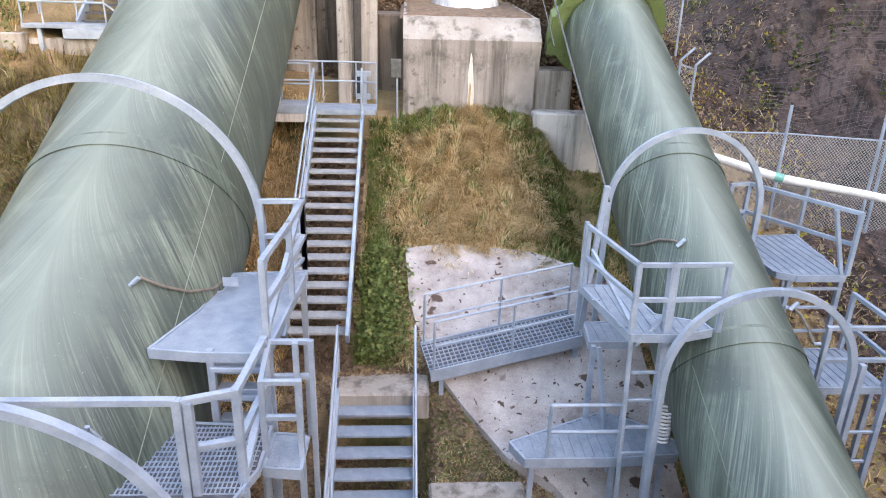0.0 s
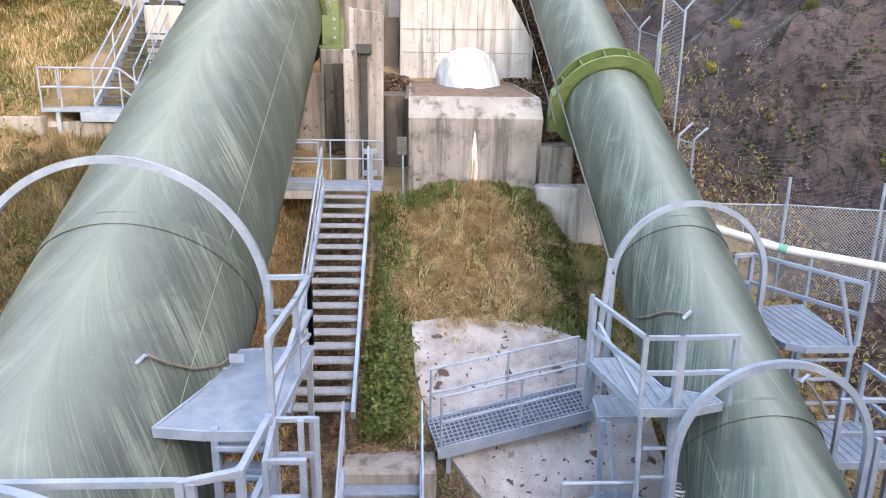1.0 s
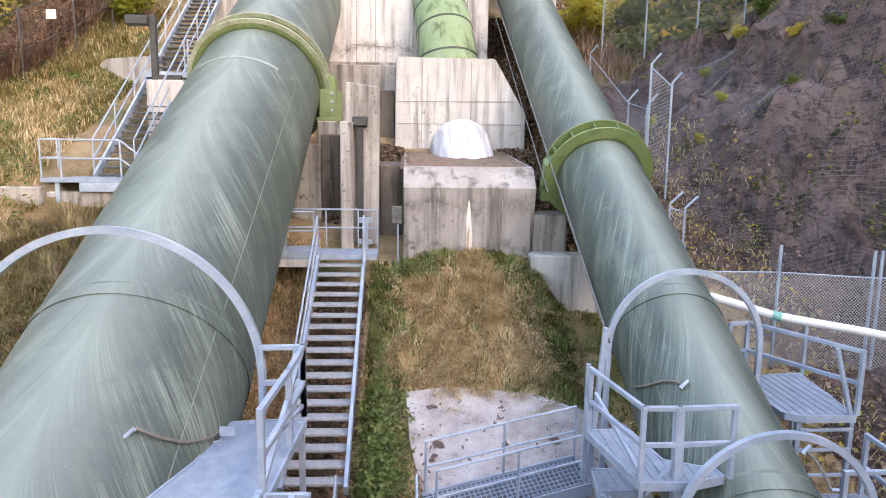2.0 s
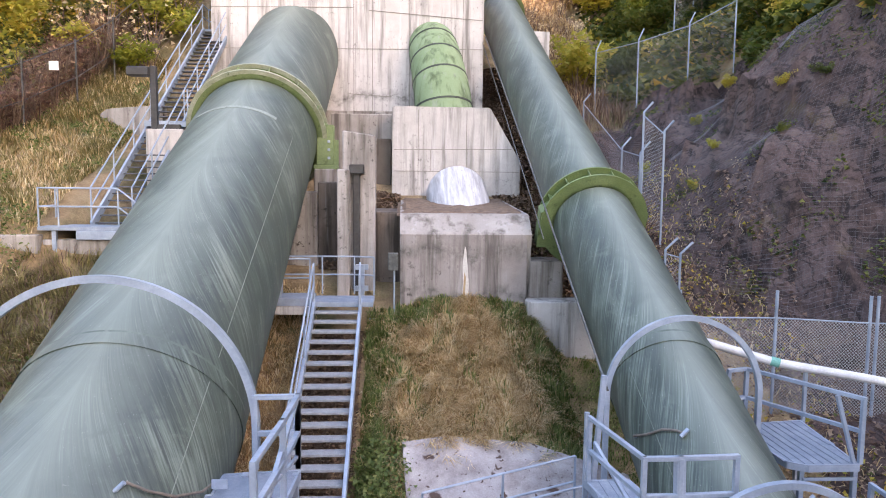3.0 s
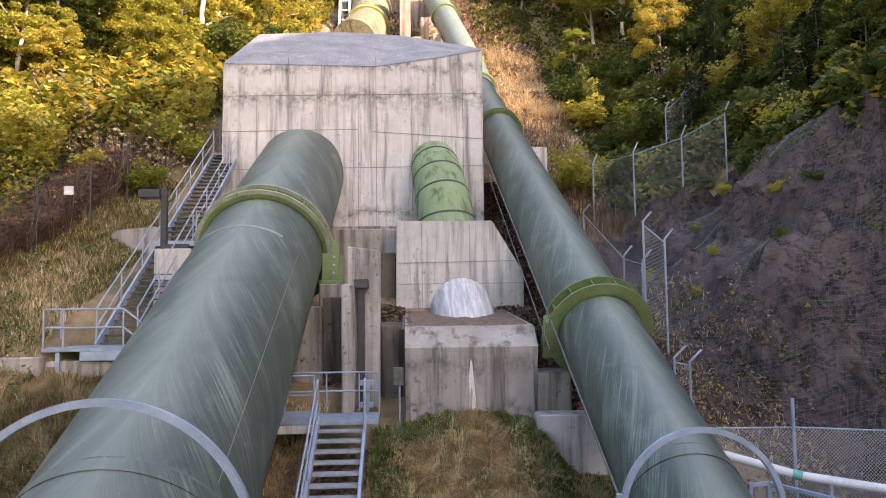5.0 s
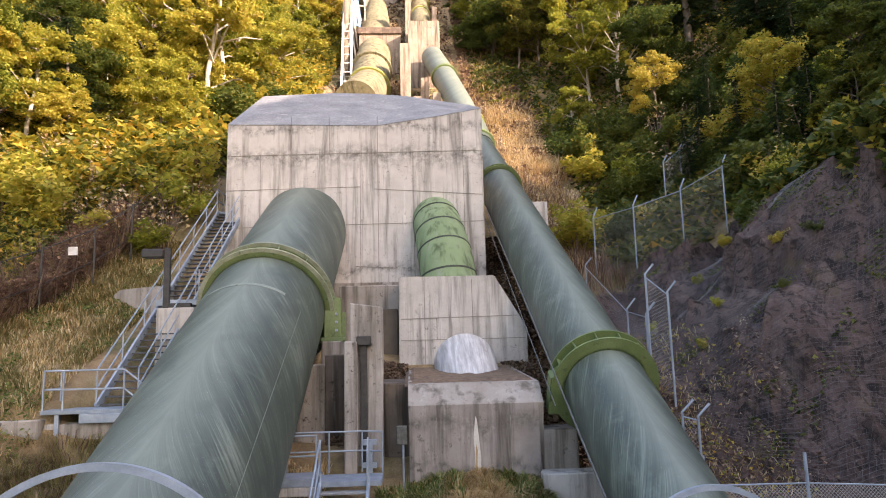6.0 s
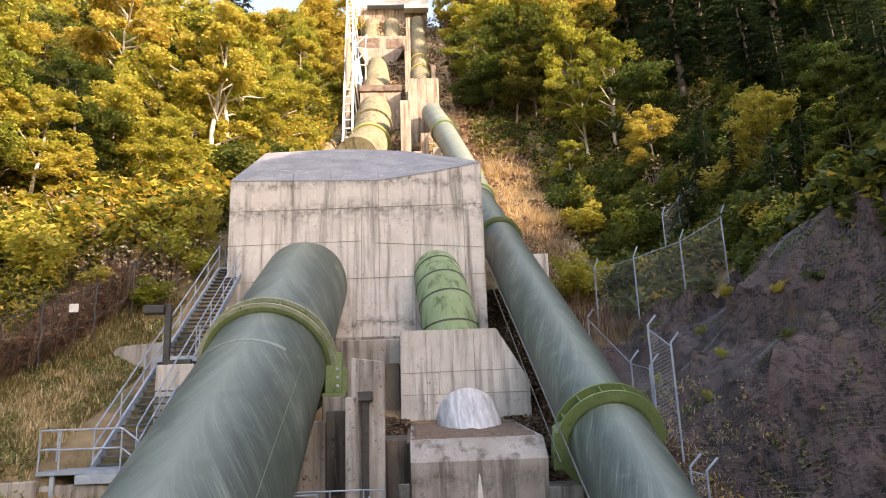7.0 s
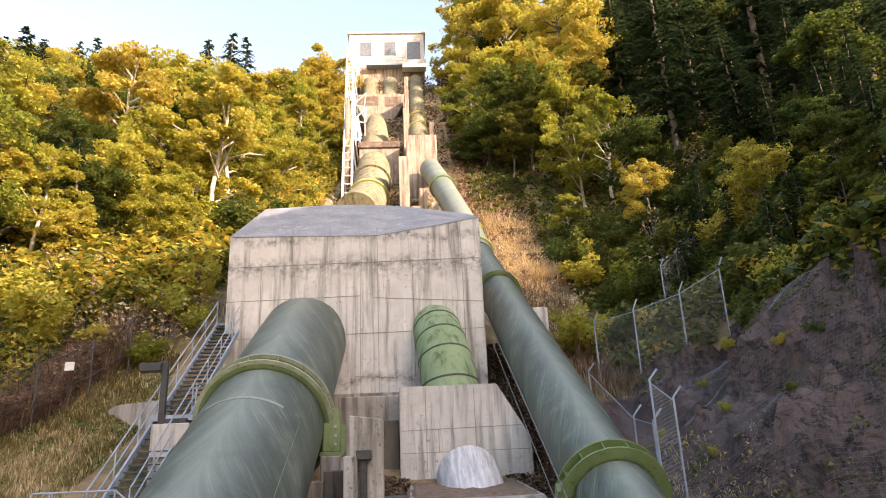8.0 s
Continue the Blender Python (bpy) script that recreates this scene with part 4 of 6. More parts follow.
# large pipe, upper platform
pu = thing("platform", "galvanised inspection platform beside the large pipe", "platform", (-1.6, 8.6, 7.8))
deck(pu, [(-3.10, 7.5), (-2.45, 7.4), (-1.66, 7.38), (-1.52, 9.95), (-2.25, 9.9), (-2.62, 9.85), (-2.62, 9.2), (-2.78, 9.15), (-2.78, 8.6)], 7.72, 0.13, False)
part("bent_plate", bx((-1.02, 0.60, 0.0), (-0.80, 0.62, 0.14), 0.004), M_GALV, pu)
rail_run(pu, [(-0.05, -1.15, 0), (0.04, 0.2, 0), (0.07, 1.28, 0)], 1.1, 0.08, (1.0, 0.5), None, None, False)
rail_run(pu, [(0.07, 1.28, 0), (-0.55, 1.25, 0)], 1.1, 0.08, (1.0, 0.5), None, None, False)
frame_bar(pu, (-1.64, 7.45, 8.0), (-1.54, 9.8, 8.85))
frame_bar(pu, (-1.64, 7.45, 8.4), (-1.54, 9.8, 8.0), 0.05)
hoop(pu, (-4.35, 9.9, 8.45), 2.2, 0.3, 0.55, 0.11)
for x, y in ((-1.66, 7.45), (-2.35, 7.45), (-1.56, 9.8), (-2.3, 9.8)):
    frame_bar(pu, (x, y, ground(x, y) - 0.1), (x, y, 7.75), 0.09, "leg")
for z in (6.0, 6.5, 7.1, 7.5):
    frame_bar(pu, (-2.35, 7.4, z), (-1.66, 7.4, z), 0.06, "rung")
for i, z in enumerate((6.6, 7.05, 7.45)):
    frame_bar(pu, (-2.33, 7.6, z), (-1.68, 7.6, z), 0.18, "step")

# large pipe, lower platform
pl = thing("platform", "lower galvanised grating platform by the large pipe", "platform", (-1.7, 6.4, 6.8))
deck(pl, [(-3.25, 5.95), (-1.82, 5.8), (-1.62, 6.4), (-1.62, 7.2), (-2.75, 7.3)], 6.8, 0.1, False, M_DTREAD)


def grid(parent, x0, x1, y0, y1, z, pitch, slant=0.0):
    """Bearing bars and cross bars; slant is how far the far edge is set in at x0."""
    bm = bmesh.new()
    o = parent.location
    x = x0
    while x <= x1:
        top_y = min(y1, y0 + (y1 - y0) * (x - x0 + 0.02) / slant) if slant else y1
        box(bm, (x - 0.005 - o.x, y0 - o.y, z - o.z), (x + 0.005 - o.x, top_y - o.y, z + 0.02 - o.z)); x += pitch
    y = y0
    while y <= y1:
        box(bm, (x0 + slant * (y - y0) / (y1 - y0) - o.x, y - 0.004 - o.y, z - o.z), (x1 - o.x, y + 0.004 - o.y, z + 0.018 - o.z)); y += pitch * 1.8
    return part("grating", bm, M_GALV, parent)


grid(pl, -3.2, -1.66, 6.0, 7.2, 6.8, 0.05, 0.42)
for a, b in (((-5.9, 6.0, 7.97), (-2.27, 6.0, 7.97)), ((-2.27, 6.0, 7.95), (-1.73, 6.2, 7.95)), ((-1.73, 6.2, 7.95), (-1.66, 7.35, 7.95)), ((-2.25, 6.05, 7.35), (-1.73, 6.2, 7.35)),
             ((-1.73, 6.2, 7.35), (-1.66, 7.35, 7.35)), ((-1.73, 6.2, 6.85), (-1.66, 7.35, 7.4))):
    frame_bar(pl, a, b, 0.08, "rail")
for x, y, z1 in ((-2.27, 6.0, 8.0), (-1.73, 6.2, 8.0), (-1.66, 7.3, 8.0), (-2.17, 6.02, 7.95)):
    frame_bar(pl, (x, y, 6.7), (x, y, z1), 0.09, "post")
for x, y in ((-2.27, 6.0), (-1.73, 6.2), (-1.7, 7.1)):
    frame_bar(pl, (x, y, ground(x, y) - 0.1), (x, y, 6.75), 0.09, "leg")
hoop(pl, (-4.35, 5.66, 5.96), 2.22, 0.3, 0.3, 0.11)
# step-over gate beside it
gate = thing("step_gate", "small galvanised frame and step tread between platforms", "platform", (-1.3, 7.4, 6.2))
deck(gate, [(-1.6, 6.55), (-1.16, 6.5), (-1.2, 7.15), (-1.58, 7.2)], 6.7, 0.14)
for x, y in ((-1.62, 7.4), (-1.12, 7.4), (-1.30, 7.35), (-1.18, 6.75), (-1.60, 6.75)):
    frame_bar(gate, (x, y, ground(x, y) - 0.1), (x, y, 7.9 if y > 7 else 7.75), 0.07, "post")
for a, b in (((-1.62, 7.4, 7.88), (-1.12, 7.4, 7.88)), ((-1.6, 6.75, 7.72), (-1.18, 6.75, 7.72)), ((-1.6, 6.75, 7.25), (-1.18, 6.75, 7.25)), ((-1.62, 7.4, 7.4), (-1.12, 7.4, 7.4)), ((-1.6, 6.75, 7.72), (-1.62, 7.4, 7.88))):
    frame_bar(gate, a, b, 0.062, "rail")

# slim pipe, upper platform
arch = thing("pipe_arch", "galvanised arch standing over the slim pipe", "arch", (XR, 11.0, 8.4))
hoop(arch, (XR, 11.0, 8.52), 1.33, 2.9, 0.9, 0.09)
ru = thing("platform", "galvanised platform with rails beside the slim pipe", "platform", (3.44, 8.6, 7.65))


def nearer(p):
    return tuple(Vector((0, 0, EYE)) + (Vector(p) - Vector((0, 0, EYE))) * 0.906)


deck(ru, [nearer((x, y, 7.2))[:2] for x, y in ((3.05, 10.6), (3.36, 8.82), (4.1, 8.8), (4.66, 8.98), (4.62, 9.2), (3.95, 9.5), (3.78, 10.6))], 7.65)
rail_run(ru, [Vector(nearer((x, y, 7.2))) - ru.location for x, y in ((3.08, 10.55), (3.38, 8.88), (3.9, 8.88), (4.72, 8.92))], 0.99, 0.065, (1.0, 0.5), None, None, False)
for a, b, w, nm in (((3.4, 10.9, 8.9), (3.2, 10.9, 6.2), 0.08, "post"), ((3.1, 10.8, 8.3), (3.1, 10.8, 6.2), 0.07, "post"), ((3.15, 10.5, 7.9), (3.4, 8.95, 7.3), 0.05, "brace"),
                    ((3.9, 8.92, 8.3), (4.02, 8.92, 3.2), 0.12, "column"), ((3.42, 8.95, 7.2), (3.58, 8.95, 3.2), 0.055, "column"), ((3.5, 8.95, 6.95), (3.92, 8.95, 7.5), 0.05, "brace"),
                    ((3.3, 10.3, 6.2), (3.3, 10.3, 4.2), 0.08, "leg"), ((3.38, 10.25, 6.2), (3.62, 9.7, 4.0), 0.07, "leg")):
    frame_bar(ru, nearer(a), nearer(b), w, nm)
for z in (5.0, 5.5, 6.0, 6.5):
    frame_bar(ru, nearer((3.5, 8.93, z)), nearer((3.97, 8.92, z)), 0.045, "rung")
deck(ru, [nearer((x, y, 6.2))[:2] for x, y in ((3.25, 10.4), (3.98, 10.42), (4.1, 11.2), (3.34, 11.15))], 6.745)

# slim pipe, lower platform
rl = thing("platform", "low galvanised platform on the concrete apron", "platform", (3.0, 8.8, 5.42))
deck(rl, [(1.65, 8.68), (1.82, 8.27), (3.23, 8.27), (4.15, 8.35), (4.3, 8.6), (3.75, 9.2), (3.28, 9.45)], 5.42, 0.16)
rail_run(rl, [(-0.85, -0.50, 0), (0.2, -0.50, 0)], 0.92, 0.06, (1.0, 0.5), None, None, True)
hoop(rl, (XR, 7.8, 7.07), 1.31, 2.0, 2.6, 0.09)
for x, y in ((1.95, 8.4), (3.2, 8.4), (4.0, 8.5), (3.3, 9.3)):
    frame_bar(rl, (x, y, ground(x, y)), (x, y, 5.32), 0.08, "leg")
cl = thing("coil_heater", "bank of white coiled hose hung on a post", "hose", (3.75, 8.1, 5.9))
for k in range(9):
    smooth(part("coil", tube(bmesh.new(), [(0.1 * math.cos(a), 0.1 * math.sin(a), k * 0.06) for a in [j * math.tau / 16 for j in range(17)]], 0.018, 6), M_WHITE, cl))
part("bracket", bx((0.1, -0.02, -0.1), (0.13, 0.02, 0.75), 0.004), M_GALV, cl)

# ramp from the stair slab to the platform
rp = thing("ramp", "sloping galvanised grating ramp with hand rails", "ramp", (0.47, 10.2, 5.72))
d1, d2 = Vector((2.78, 0.62, 0.36)), Vector((-0.16, 0.62, 0.22))
bm = bmesh.new()
q = [bm.verts.new(v) for v in ((0, 0, 0), d1, d1 + d2, d2)]
f0 = bm.faces.new(q)
r = bmesh.ops.extrude_face_region(bm, geom=[f0])
bmesh.ops.translate(bm, vec=(0, 0, -0.03), verts=[v for v in r["geom"] if isinstance(v, bmesh.types.BMVert)])
bmesh.ops.recalc_face_normals(bm, faces=bm.faces[:])
part("deck", bm, M_DTREAD, rp)
bm = bmesh.new()
for k in range(34):
    a = d1 * (k / 33)
    bar(bm, a + Vector((0, 0, 0.01)), a + d2 + Vector((0, 0, 0.01)), 0.012, 0.025)
for k in range(9):
    a = d2 * (k / 8)
    bar(bm, a + Vector((0, 0, 0.014)), a + d1 + Vector((0, 0, 0.014)), 0.012, 0.02)
part("grating", bm, M_GALV, rp)
for o in (Vector((0, 0, 0)), d2):
    bm = bmesh.new()
    bar(bm, o + Vector((0, 0, -0.06)), o + d1 + Vector((0, 0, -0.06)), 0.04, 0.22)
    part("side_channel", bm, M_GALV, rp)
    rail_run(rp, [o + d1 * t for t in (0.02, 0.52, 1.0)], 0.98, 0.045)
for t in (0.06, 0.95):
    p = d1 * t
    part("leg", bar(bmesh.new(), p + Vector((0.03, 0.1, -1.6)), p + Vector((0.03, 0.1, -0.05)), 0.08), M_GALV, rp)

# platforms on the far side of the slim pipe
rr = thing("platform", "galvanised platform with rails on the fence side", "platform", (6.4, 10.4, 7.6))
deck(rr, [(6.05, 12.0), (6.3, 10.3), (6.55, 10.15), (7.4, 10.15), (7.65, 12.2)], 7.6)
rail_run(rr, [(-0.35, 1.5, 0), (0.05, 1.62, 0), (1.05, -0.2, 0)], 1.08, 0.07, (1.0, 0.5), None, None, False)
frame_bar(rr, (7.0, 10.2, 8.75), (7.35, 10.2, 7.6), 0.06)
for x, y in ((6.5, 10.25), (7.4, 10.25), (7.5, 12.0), (6.3, 11.8)):
    frame_bar(rr, (x, y, ground(x, y) - 0.1), (x, y, 7.55), 0.08, "leg")
for z in (6.1, 6.55, 7.0, 7.35):
    frame_bar(rr, (6.5, 10.2, z), (7.4, 10.2, z), 0.05, "rung")
rs = thing("platform", "low galvanised platform and ladder on the fence side", "platform", (6.6, 8.9, 6.3))
deck(rs, [(6.1, 9.9), (6.2, 8.7), (7.4, 8.7), (7.5, 9.9)], 6.35)
rail_run(rs, [(-0.3, -0.2, 0), (0.8, -0.2, 0), (0.85, 1.0, 0)], 1.08, 0.07, (1.0, 0.5), None, None, False)
for x, y in ((6.3, 8.8), (7.3, 8.8), (7.3, 9.8), (6.25, 7.8), (6.7, 7.8)):
    frame_bar(rs, (x, y, ground(x, y) - 0.2), (x, y, 6.3 if y > 8 else 7.3), 0.08, "leg")
for z in (4.2, 4.7, 5.2, 5.7, 6.2):
    frame_bar(rs, (6.25, 7.8, z), (6.7, 7.8, z), 0.04, "rung")

# sensor cables on the pipe walls
for pts in ([(-3.42, 8.13, 8.32), (-3.37, 8.24, 8.35), (-3.14, 8.33, 8.19), (-2.9, 8.58, 8.0), (-2.7, 9.05, 7.84), (-2.63, 9.3, 7.84)],
            [(4.25, 9.6, 8.36), (4.18, 9.73, 8.37), (4.03, 9.91, 8.32), (3.86, 10.15, 8.15), (3.77, 10.43, 8.02)],
            [(5.75, 8.8, 7.67), (5.78, 8.62, 7.61), (5.79, 8.4, 7.5), (5.77, 8.21, 7.39)]):
    cb = thing("sensor", "small silver sensor with a cable on the pipe", "sensor", pts[0])
    o = Vector(pts[0])
    part("head", tube(bmesh.new(), [(-0.06, 0, -0.04), (0.06, 0.02, 0.07)], 0.032, 10), M_GALV, cb)
    part("cable", tube(bmesh.new(), [Vector(p) - o for p in pts], 0.02, 8), M_CABLE, cb)
    part("gland", tube(bmesh.new(), [Vector(pts[-1]) - o, Vector(pts[-1]) - o + Vector((0.10, 0, 0))], 0.026, 8), M_GALV, cb)
sn = thing("sensor", "small silver sensor stud on the large pipe", "sensor", (-3.38, 6.34, 7.36))
part("head", tube(bmesh.new(), [(0, 0, -0.09), (0.02, -0.02, 0.09)], 0.028, 10), M_GALV, sn)
part("stem", tube(bmesh.new(), [(0.02, 0, 0.05), (0.12, 0.02, -0.1)], 0.02, 8), M_GALV, sn)

# thin steel handline along the slim pipe
hl = thing("pipe_conduit", "thin steel conduit running up beside the slim pipe", "conduit", (3.3, 10, 8.3))
part("tube", tube(bmesh.new(), [(0.1, 0.7, 0.4), (0.05, 9.96, 5.49), (0.0, 17.8, 9.7)], 0.022), M_CONDUIT, hl)
part("tube", tube(bmesh.new(), [(-0.12, 5.0, 2.55), (-0.12, 17.8, 9.5)], 0.014), M_CONDUIT, hl)
wp = thing("water_pipe", "white plastic pipe slung across the slope", "pipe", (6.36, 13.2, 8.87))
part("tube", tube(bmesh.new(), [(-1.0, 0.36, 0.22), (0, 0, 0), (1.09, -0.4, -0.28), (2.56, -1.0, -0.44), (4.4, -1.75, -0.7)], 0.085, 16), M_WHITE, wp)
part("joint_clamp", tube(bmesh.new(), [(1.0, -0.37, -0.25), (1.15, -0.43, -0.29)], 0.095, 16), M_TEAL, wp, "teal pipe clamp")
for x, y, z in ((1.6, -0.6, -0.33), (3.4, -1.35, -0.56)):
    part("prop", bar(bmesh.new(), (x, y, z - 0.06), (x, y, z - 2.0), 0.06), M_GALV, wp)


# ---- fences ----
def chain_fence(name, label, line, height, post_extra=0.35, arm=True, pitch=0.11, toward=(0, -1), wire=0.0042, rail_mat=None):
    """Chain-link fence: posts with cranked arms at the line's points, rails, and woven wire."""
    root = thing(name, label, "fence", line[0])
    o = Vector(line[0])
    for p in line:
        p = Vector(p) - o
        q = [p + Vector((0, 0, -0.4)), p + Vector((0, 0, height + 0.1))]
        if arm:
            q.append(p + Vector((toward[0] * 0.33, toward[1] * 0.33, height + 0.1 + post_extra)))
        part("post", tube(bmesh.new(), q, 0.035, 8), rail_mat or M_GALV, root)
    for a, b in zip(line, line[1:]):
        a, b = Vector(a) - o, Vector(b) - o
        for h in (height,) if arm else (height, height * 0.45):
            part("rail", tube(bmesh.new(), [a + Vector((0, 0, h)), b + Vector((0, 0, h))], 0.018, 6), rail_mat or M_GALV, root)
        bm = bmesh.new()
        L = (b - a).length
        n = int(L / pitch)
        side = (b - a).normalized().cross(Vector((0, 0, 1)))
        k = height / L
        for i in range(-int(height / pitch), n):
            for s in (1, -1):
                t0, t1 = i * pitch, i * pitch + height
                h0, h1 = 0.0, height
                if t0 < 0:
                    h0 = -t0; t0 = 0
                if t1 > L:
                    h1 -= t1 - L; t1 = L
                if h1 <= h0:
                    continue
                if s < 0:
                    h0, h1 = height - h0, height - h1
                p, q = a.lerp(b, t0 / L) + Vector((0, 0, h0)), a.lerp(b, t1 / L) + Vector((0, 0, h1))
                d = Vector((0, 0, wire))
                v = [bm.verts.new(x) for x in (p - d, q - d, q + d, p + d)]
                bm.faces.new(v)
        part("wire_mesh", bm, rail_mat or M_FENCE, root)
    return root


def gnd(x, y, dz=0.0):
    return (x, y, ground(x, y) + dz)


chain_fence("fence", "chain-link fence with straight posts below the rock face", [(6.0, 14.1, 6.7), (8.1, 14.0, 6.7), (10.15, 13.9, 6.6), (10.32, 13.9, 6.6), (12.4, 13.6, 6.6)], 2.55, 0.5, True, toward=(0, 0.001), pitch=0.075, wire=0.0055)
chain_fence("gate_fence", "tall chain-link gate frame with cranked arms", [(7.26, 20.3, 11.2), (7.76, 19.9, 10.62)], 3.0, 0.3, True, toward=(0.75, -0.2))
chain_fence("fence", "chain-link fence stepping down behind the slim pipe", [(7.98, 30.0, 13.6), (7.5, 23.0, 11.2), (7.3, 20.6, 10.9)], 2.1, 0.35, True, toward=(0.9, 0))
chain_fence("fence", "short fence posts with cranked arms by the pipe", [(6.78, 17.0, 8.6), (7.14, 16.9, 8.5)], 1.75, 0.3, True, toward=(0.95, 0))
chain_fence("fence", "chain-link fence across the rocky hillside", [gnd(9.2, 32.6, -0.1), gnd(10.7, 31), gnd(13.05, 31), gnd(15.2, 31)], 3.0, 0.5, True, toward=(0.7, 0), wire=0.0025)
chain_fence("fence", "far chain-link fence in the trees above the rock", [gnd(14.5, 36.5), gnd(15.8, 37.2), gnd(17.2, 38)], 2.8, 0.4, True, toward=(0.7, 0))
chain_fence("fence", "dark chain-link fence along the wood's edge", [gnd(-13.3, 21.2), gnd(-12.4, 23.2), gnd(-11.5, 25.0), gnd(-10.8, 26.5), gnd(-10.1, 29.8), gnd(-9.7, 33)], 2.2, 0.2, False, wire=0.0022, rail_mat=M_DARK)
sg = thing("sign", "small white sign hung on the dark fence", "sign", (-11.79, 24.05, 15.93))
part("plate", bx((-0.16, -0.03, -0.14), (0.16, -0.01, 0.16), 0.004), M_WHITE, sg)
# netting draped on the rock
net = thing("rock_netting", "grey wire netting draped over the dark rock face", "netting", (10, 20, 10))
for k in range(26):
    y = 12.5 + k * 0.62
    pts = []
    x = rock_foot(y) + 0.2
    while x < rock_foot(y) + 6.4:
        pts.append(Vector((x, y + 0.02 * math.sin(x * 3 + k), ground(x, y) + 0.07)) - Vector((10, 20, 10)))
        x += 0.3
    part("cable", tube(bmesh.new(), pts, 0.004, 4, False), M_NET, net)
# curved retaining wall beside the side stair
bm = bmesh.new()
rows = []
for i in range(13):
    a = i / 12
    x = -10.7 + 2.5 * a
    y = 24.6 - 0.7 * math.sin(a * math.pi * 0.5)
    zt = 14.55 + 0.1 * a + (0.35 * math.sin(min(a * 5, 1) * math.pi / 2) - 0.35)
    rows.append([bm.verts.new(v) for v in ((x, y, 12.0), (x, y, zt), (x + 0.05, y + 0.3, zt), (x + 0.05, y + 0.3, 12.0))])
for p, q in zip(rows, rows[1:]):
    for k in range(3):
        bm.faces.new((p[k], q[k], q[k + 1], p[k + 1]))
bm.faces.new(rows[0]); bm.faces.new(rows[-1][::-1])
bmesh.ops.recalc_face_normals(bm, faces=bm.faces[:])
tagged(part("retaining_wall", bm, M_PIER), "low curved concrete retaining wall in the grass", "wall", kind="structure")


# ---- upper works on the hill ----
def far_pipe(label, pts, r, mat_, rings):
    root = thing("upper_penstock", label, "pipe", pts[0])
    o = Vector(pts[0])
    smooth(part("shell", tube(bmesh.new(), [Vector(p) - o for p in pts], r, 40), mat_, root))
    for i, t, m_ in rings:
        a, b = Vector(pts[i]), Vector(pts[i + 1])
        c, d = a.lerp(b, t) - o, (b - a).normalized() * 0.18
        smooth(part("ring", tube(bmesh.new(), [c - d, c + d], (r if isinstance(r, (int, float)) else r[i]) * 1.13, 40), m_, root, "yellowish joint ring"))
    return root


M_RING = mottled("yellow_green_paint", (0.30, 0.32, 0.08), (0.42, 0.42, 0.13), 2, 0.6)
far_pipe("sunlit upper penstock in faded tan paint", [(-3.9, 50, 31.2), (-3.3, 57, 35.2), (-3.2, 61.5, 39.3), (-3.2, 66.2, 42.6)], 1.72, M_FARPIPE, [(1, 0.02, M_RING), (1, 0.75, M_FARPIPE)])
far_pipe("upper penstock reach between concrete anchors", [(-3.2, 66.5, 43.6), (-3.3, 72, 48.6), (-3.4, 77.5, 54.0)], [1.6, 1.6, 1.2], M_FARPIPE, [])
far_pipe("twin upper penstock under the gate house", [(-4.7, 86.5, 61.5), (-4.85, 93, 69.0)], 1.25, M_FARPIPE, [])
far_pipe("twin upper penstock under the gate house", [(-1.85, 86.5, 61.5), (-1.9, 93, 69.0)], 1.25, M_FARPIPE, [])
far_pipe("upper reach of the slim penstock, half in sun", [(4.81, 43.5, 25.4), (4.9, 47, 27.6), (4.3, 52.5, 32.0), (3.1, 59, 37.9), (2.6, 62.5, 40.6)], 1.05, M_PIPE_B, [(0, 0.25, M_FLANGE), (1, 0.3, M_RING), (2, 0.75, M_FLANGE)])
far_pipe("upper reach of the slim penstock near the top", [(1.8, 66, 43.5), (1.75, 72, 49.2), (1.9, 80, 55.8), (2.1, 92.5, 69.2)], 1.05, M_FARPIPE, [(1, 0.3, M_RING), (1, 0.95, M_RING)])


def anchor(label, x0, x1, y0, y1, z0, z1):
    return pier("anchor_block", label, x0, x1, y0, y1, z0, z1, M_CONC_S)


anchor("sunlit concrete anchor block on the large pipe", -4.75, -0.5, 65.5, 68, 38.5, 44.9)
anchor("concrete anchor block on the slim pipe", 0.25, 3.4, 63.2, 66, 37, 44.8)
anchor("concrete side wall by the slim pipe", 0.0, 0.5, 66, 74, 40, 49.5)
anchor("concrete stub by the slim pipe", 3.0, 3.5, 70, 72, 44, 50.0)
bm = prism(bmesh.new(), [(-6.2, 59.6), (0.2, 59.6), (-0.1, 57.6), (-1.7, 55.0), (-1.7, 50.0), (-4.7, 50.0), (-4.7, 55.0), (-6.0, 57.6)], 7.0, face_y(80.0))
bmesh.ops.recalc_face_normals(bm, faces=bm.faces[:])
bmesh.ops.bevel(bm, geom=bm.edges[:], offset=0.05, segments=1, affect="EDGES")
yoke = tagged(part("anchor_block", bm, M_CONC_S), "tapering upper concrete anchor block with twin pipes", "concrete pier", kind="structure")
part("stain", bx((-5.9, 79.985, 57.9), (-3.2, 79.999, 59.3)), M_RUSTD, yoke, "rusty brown stain")
part("stain", bx((-2.4, 79.985, 57.7), (-0.2, 79.999, 59.2)), M_RUSTD, yoke, "rusty brown stain")
anchor("concrete side wall of the upper yoke", 0.25, 0.75, 74, 86, 46, 58.5)
anchor("concrete side wall under the tramway", -6.3, -5.9, 66, 80, 40, 51.0)
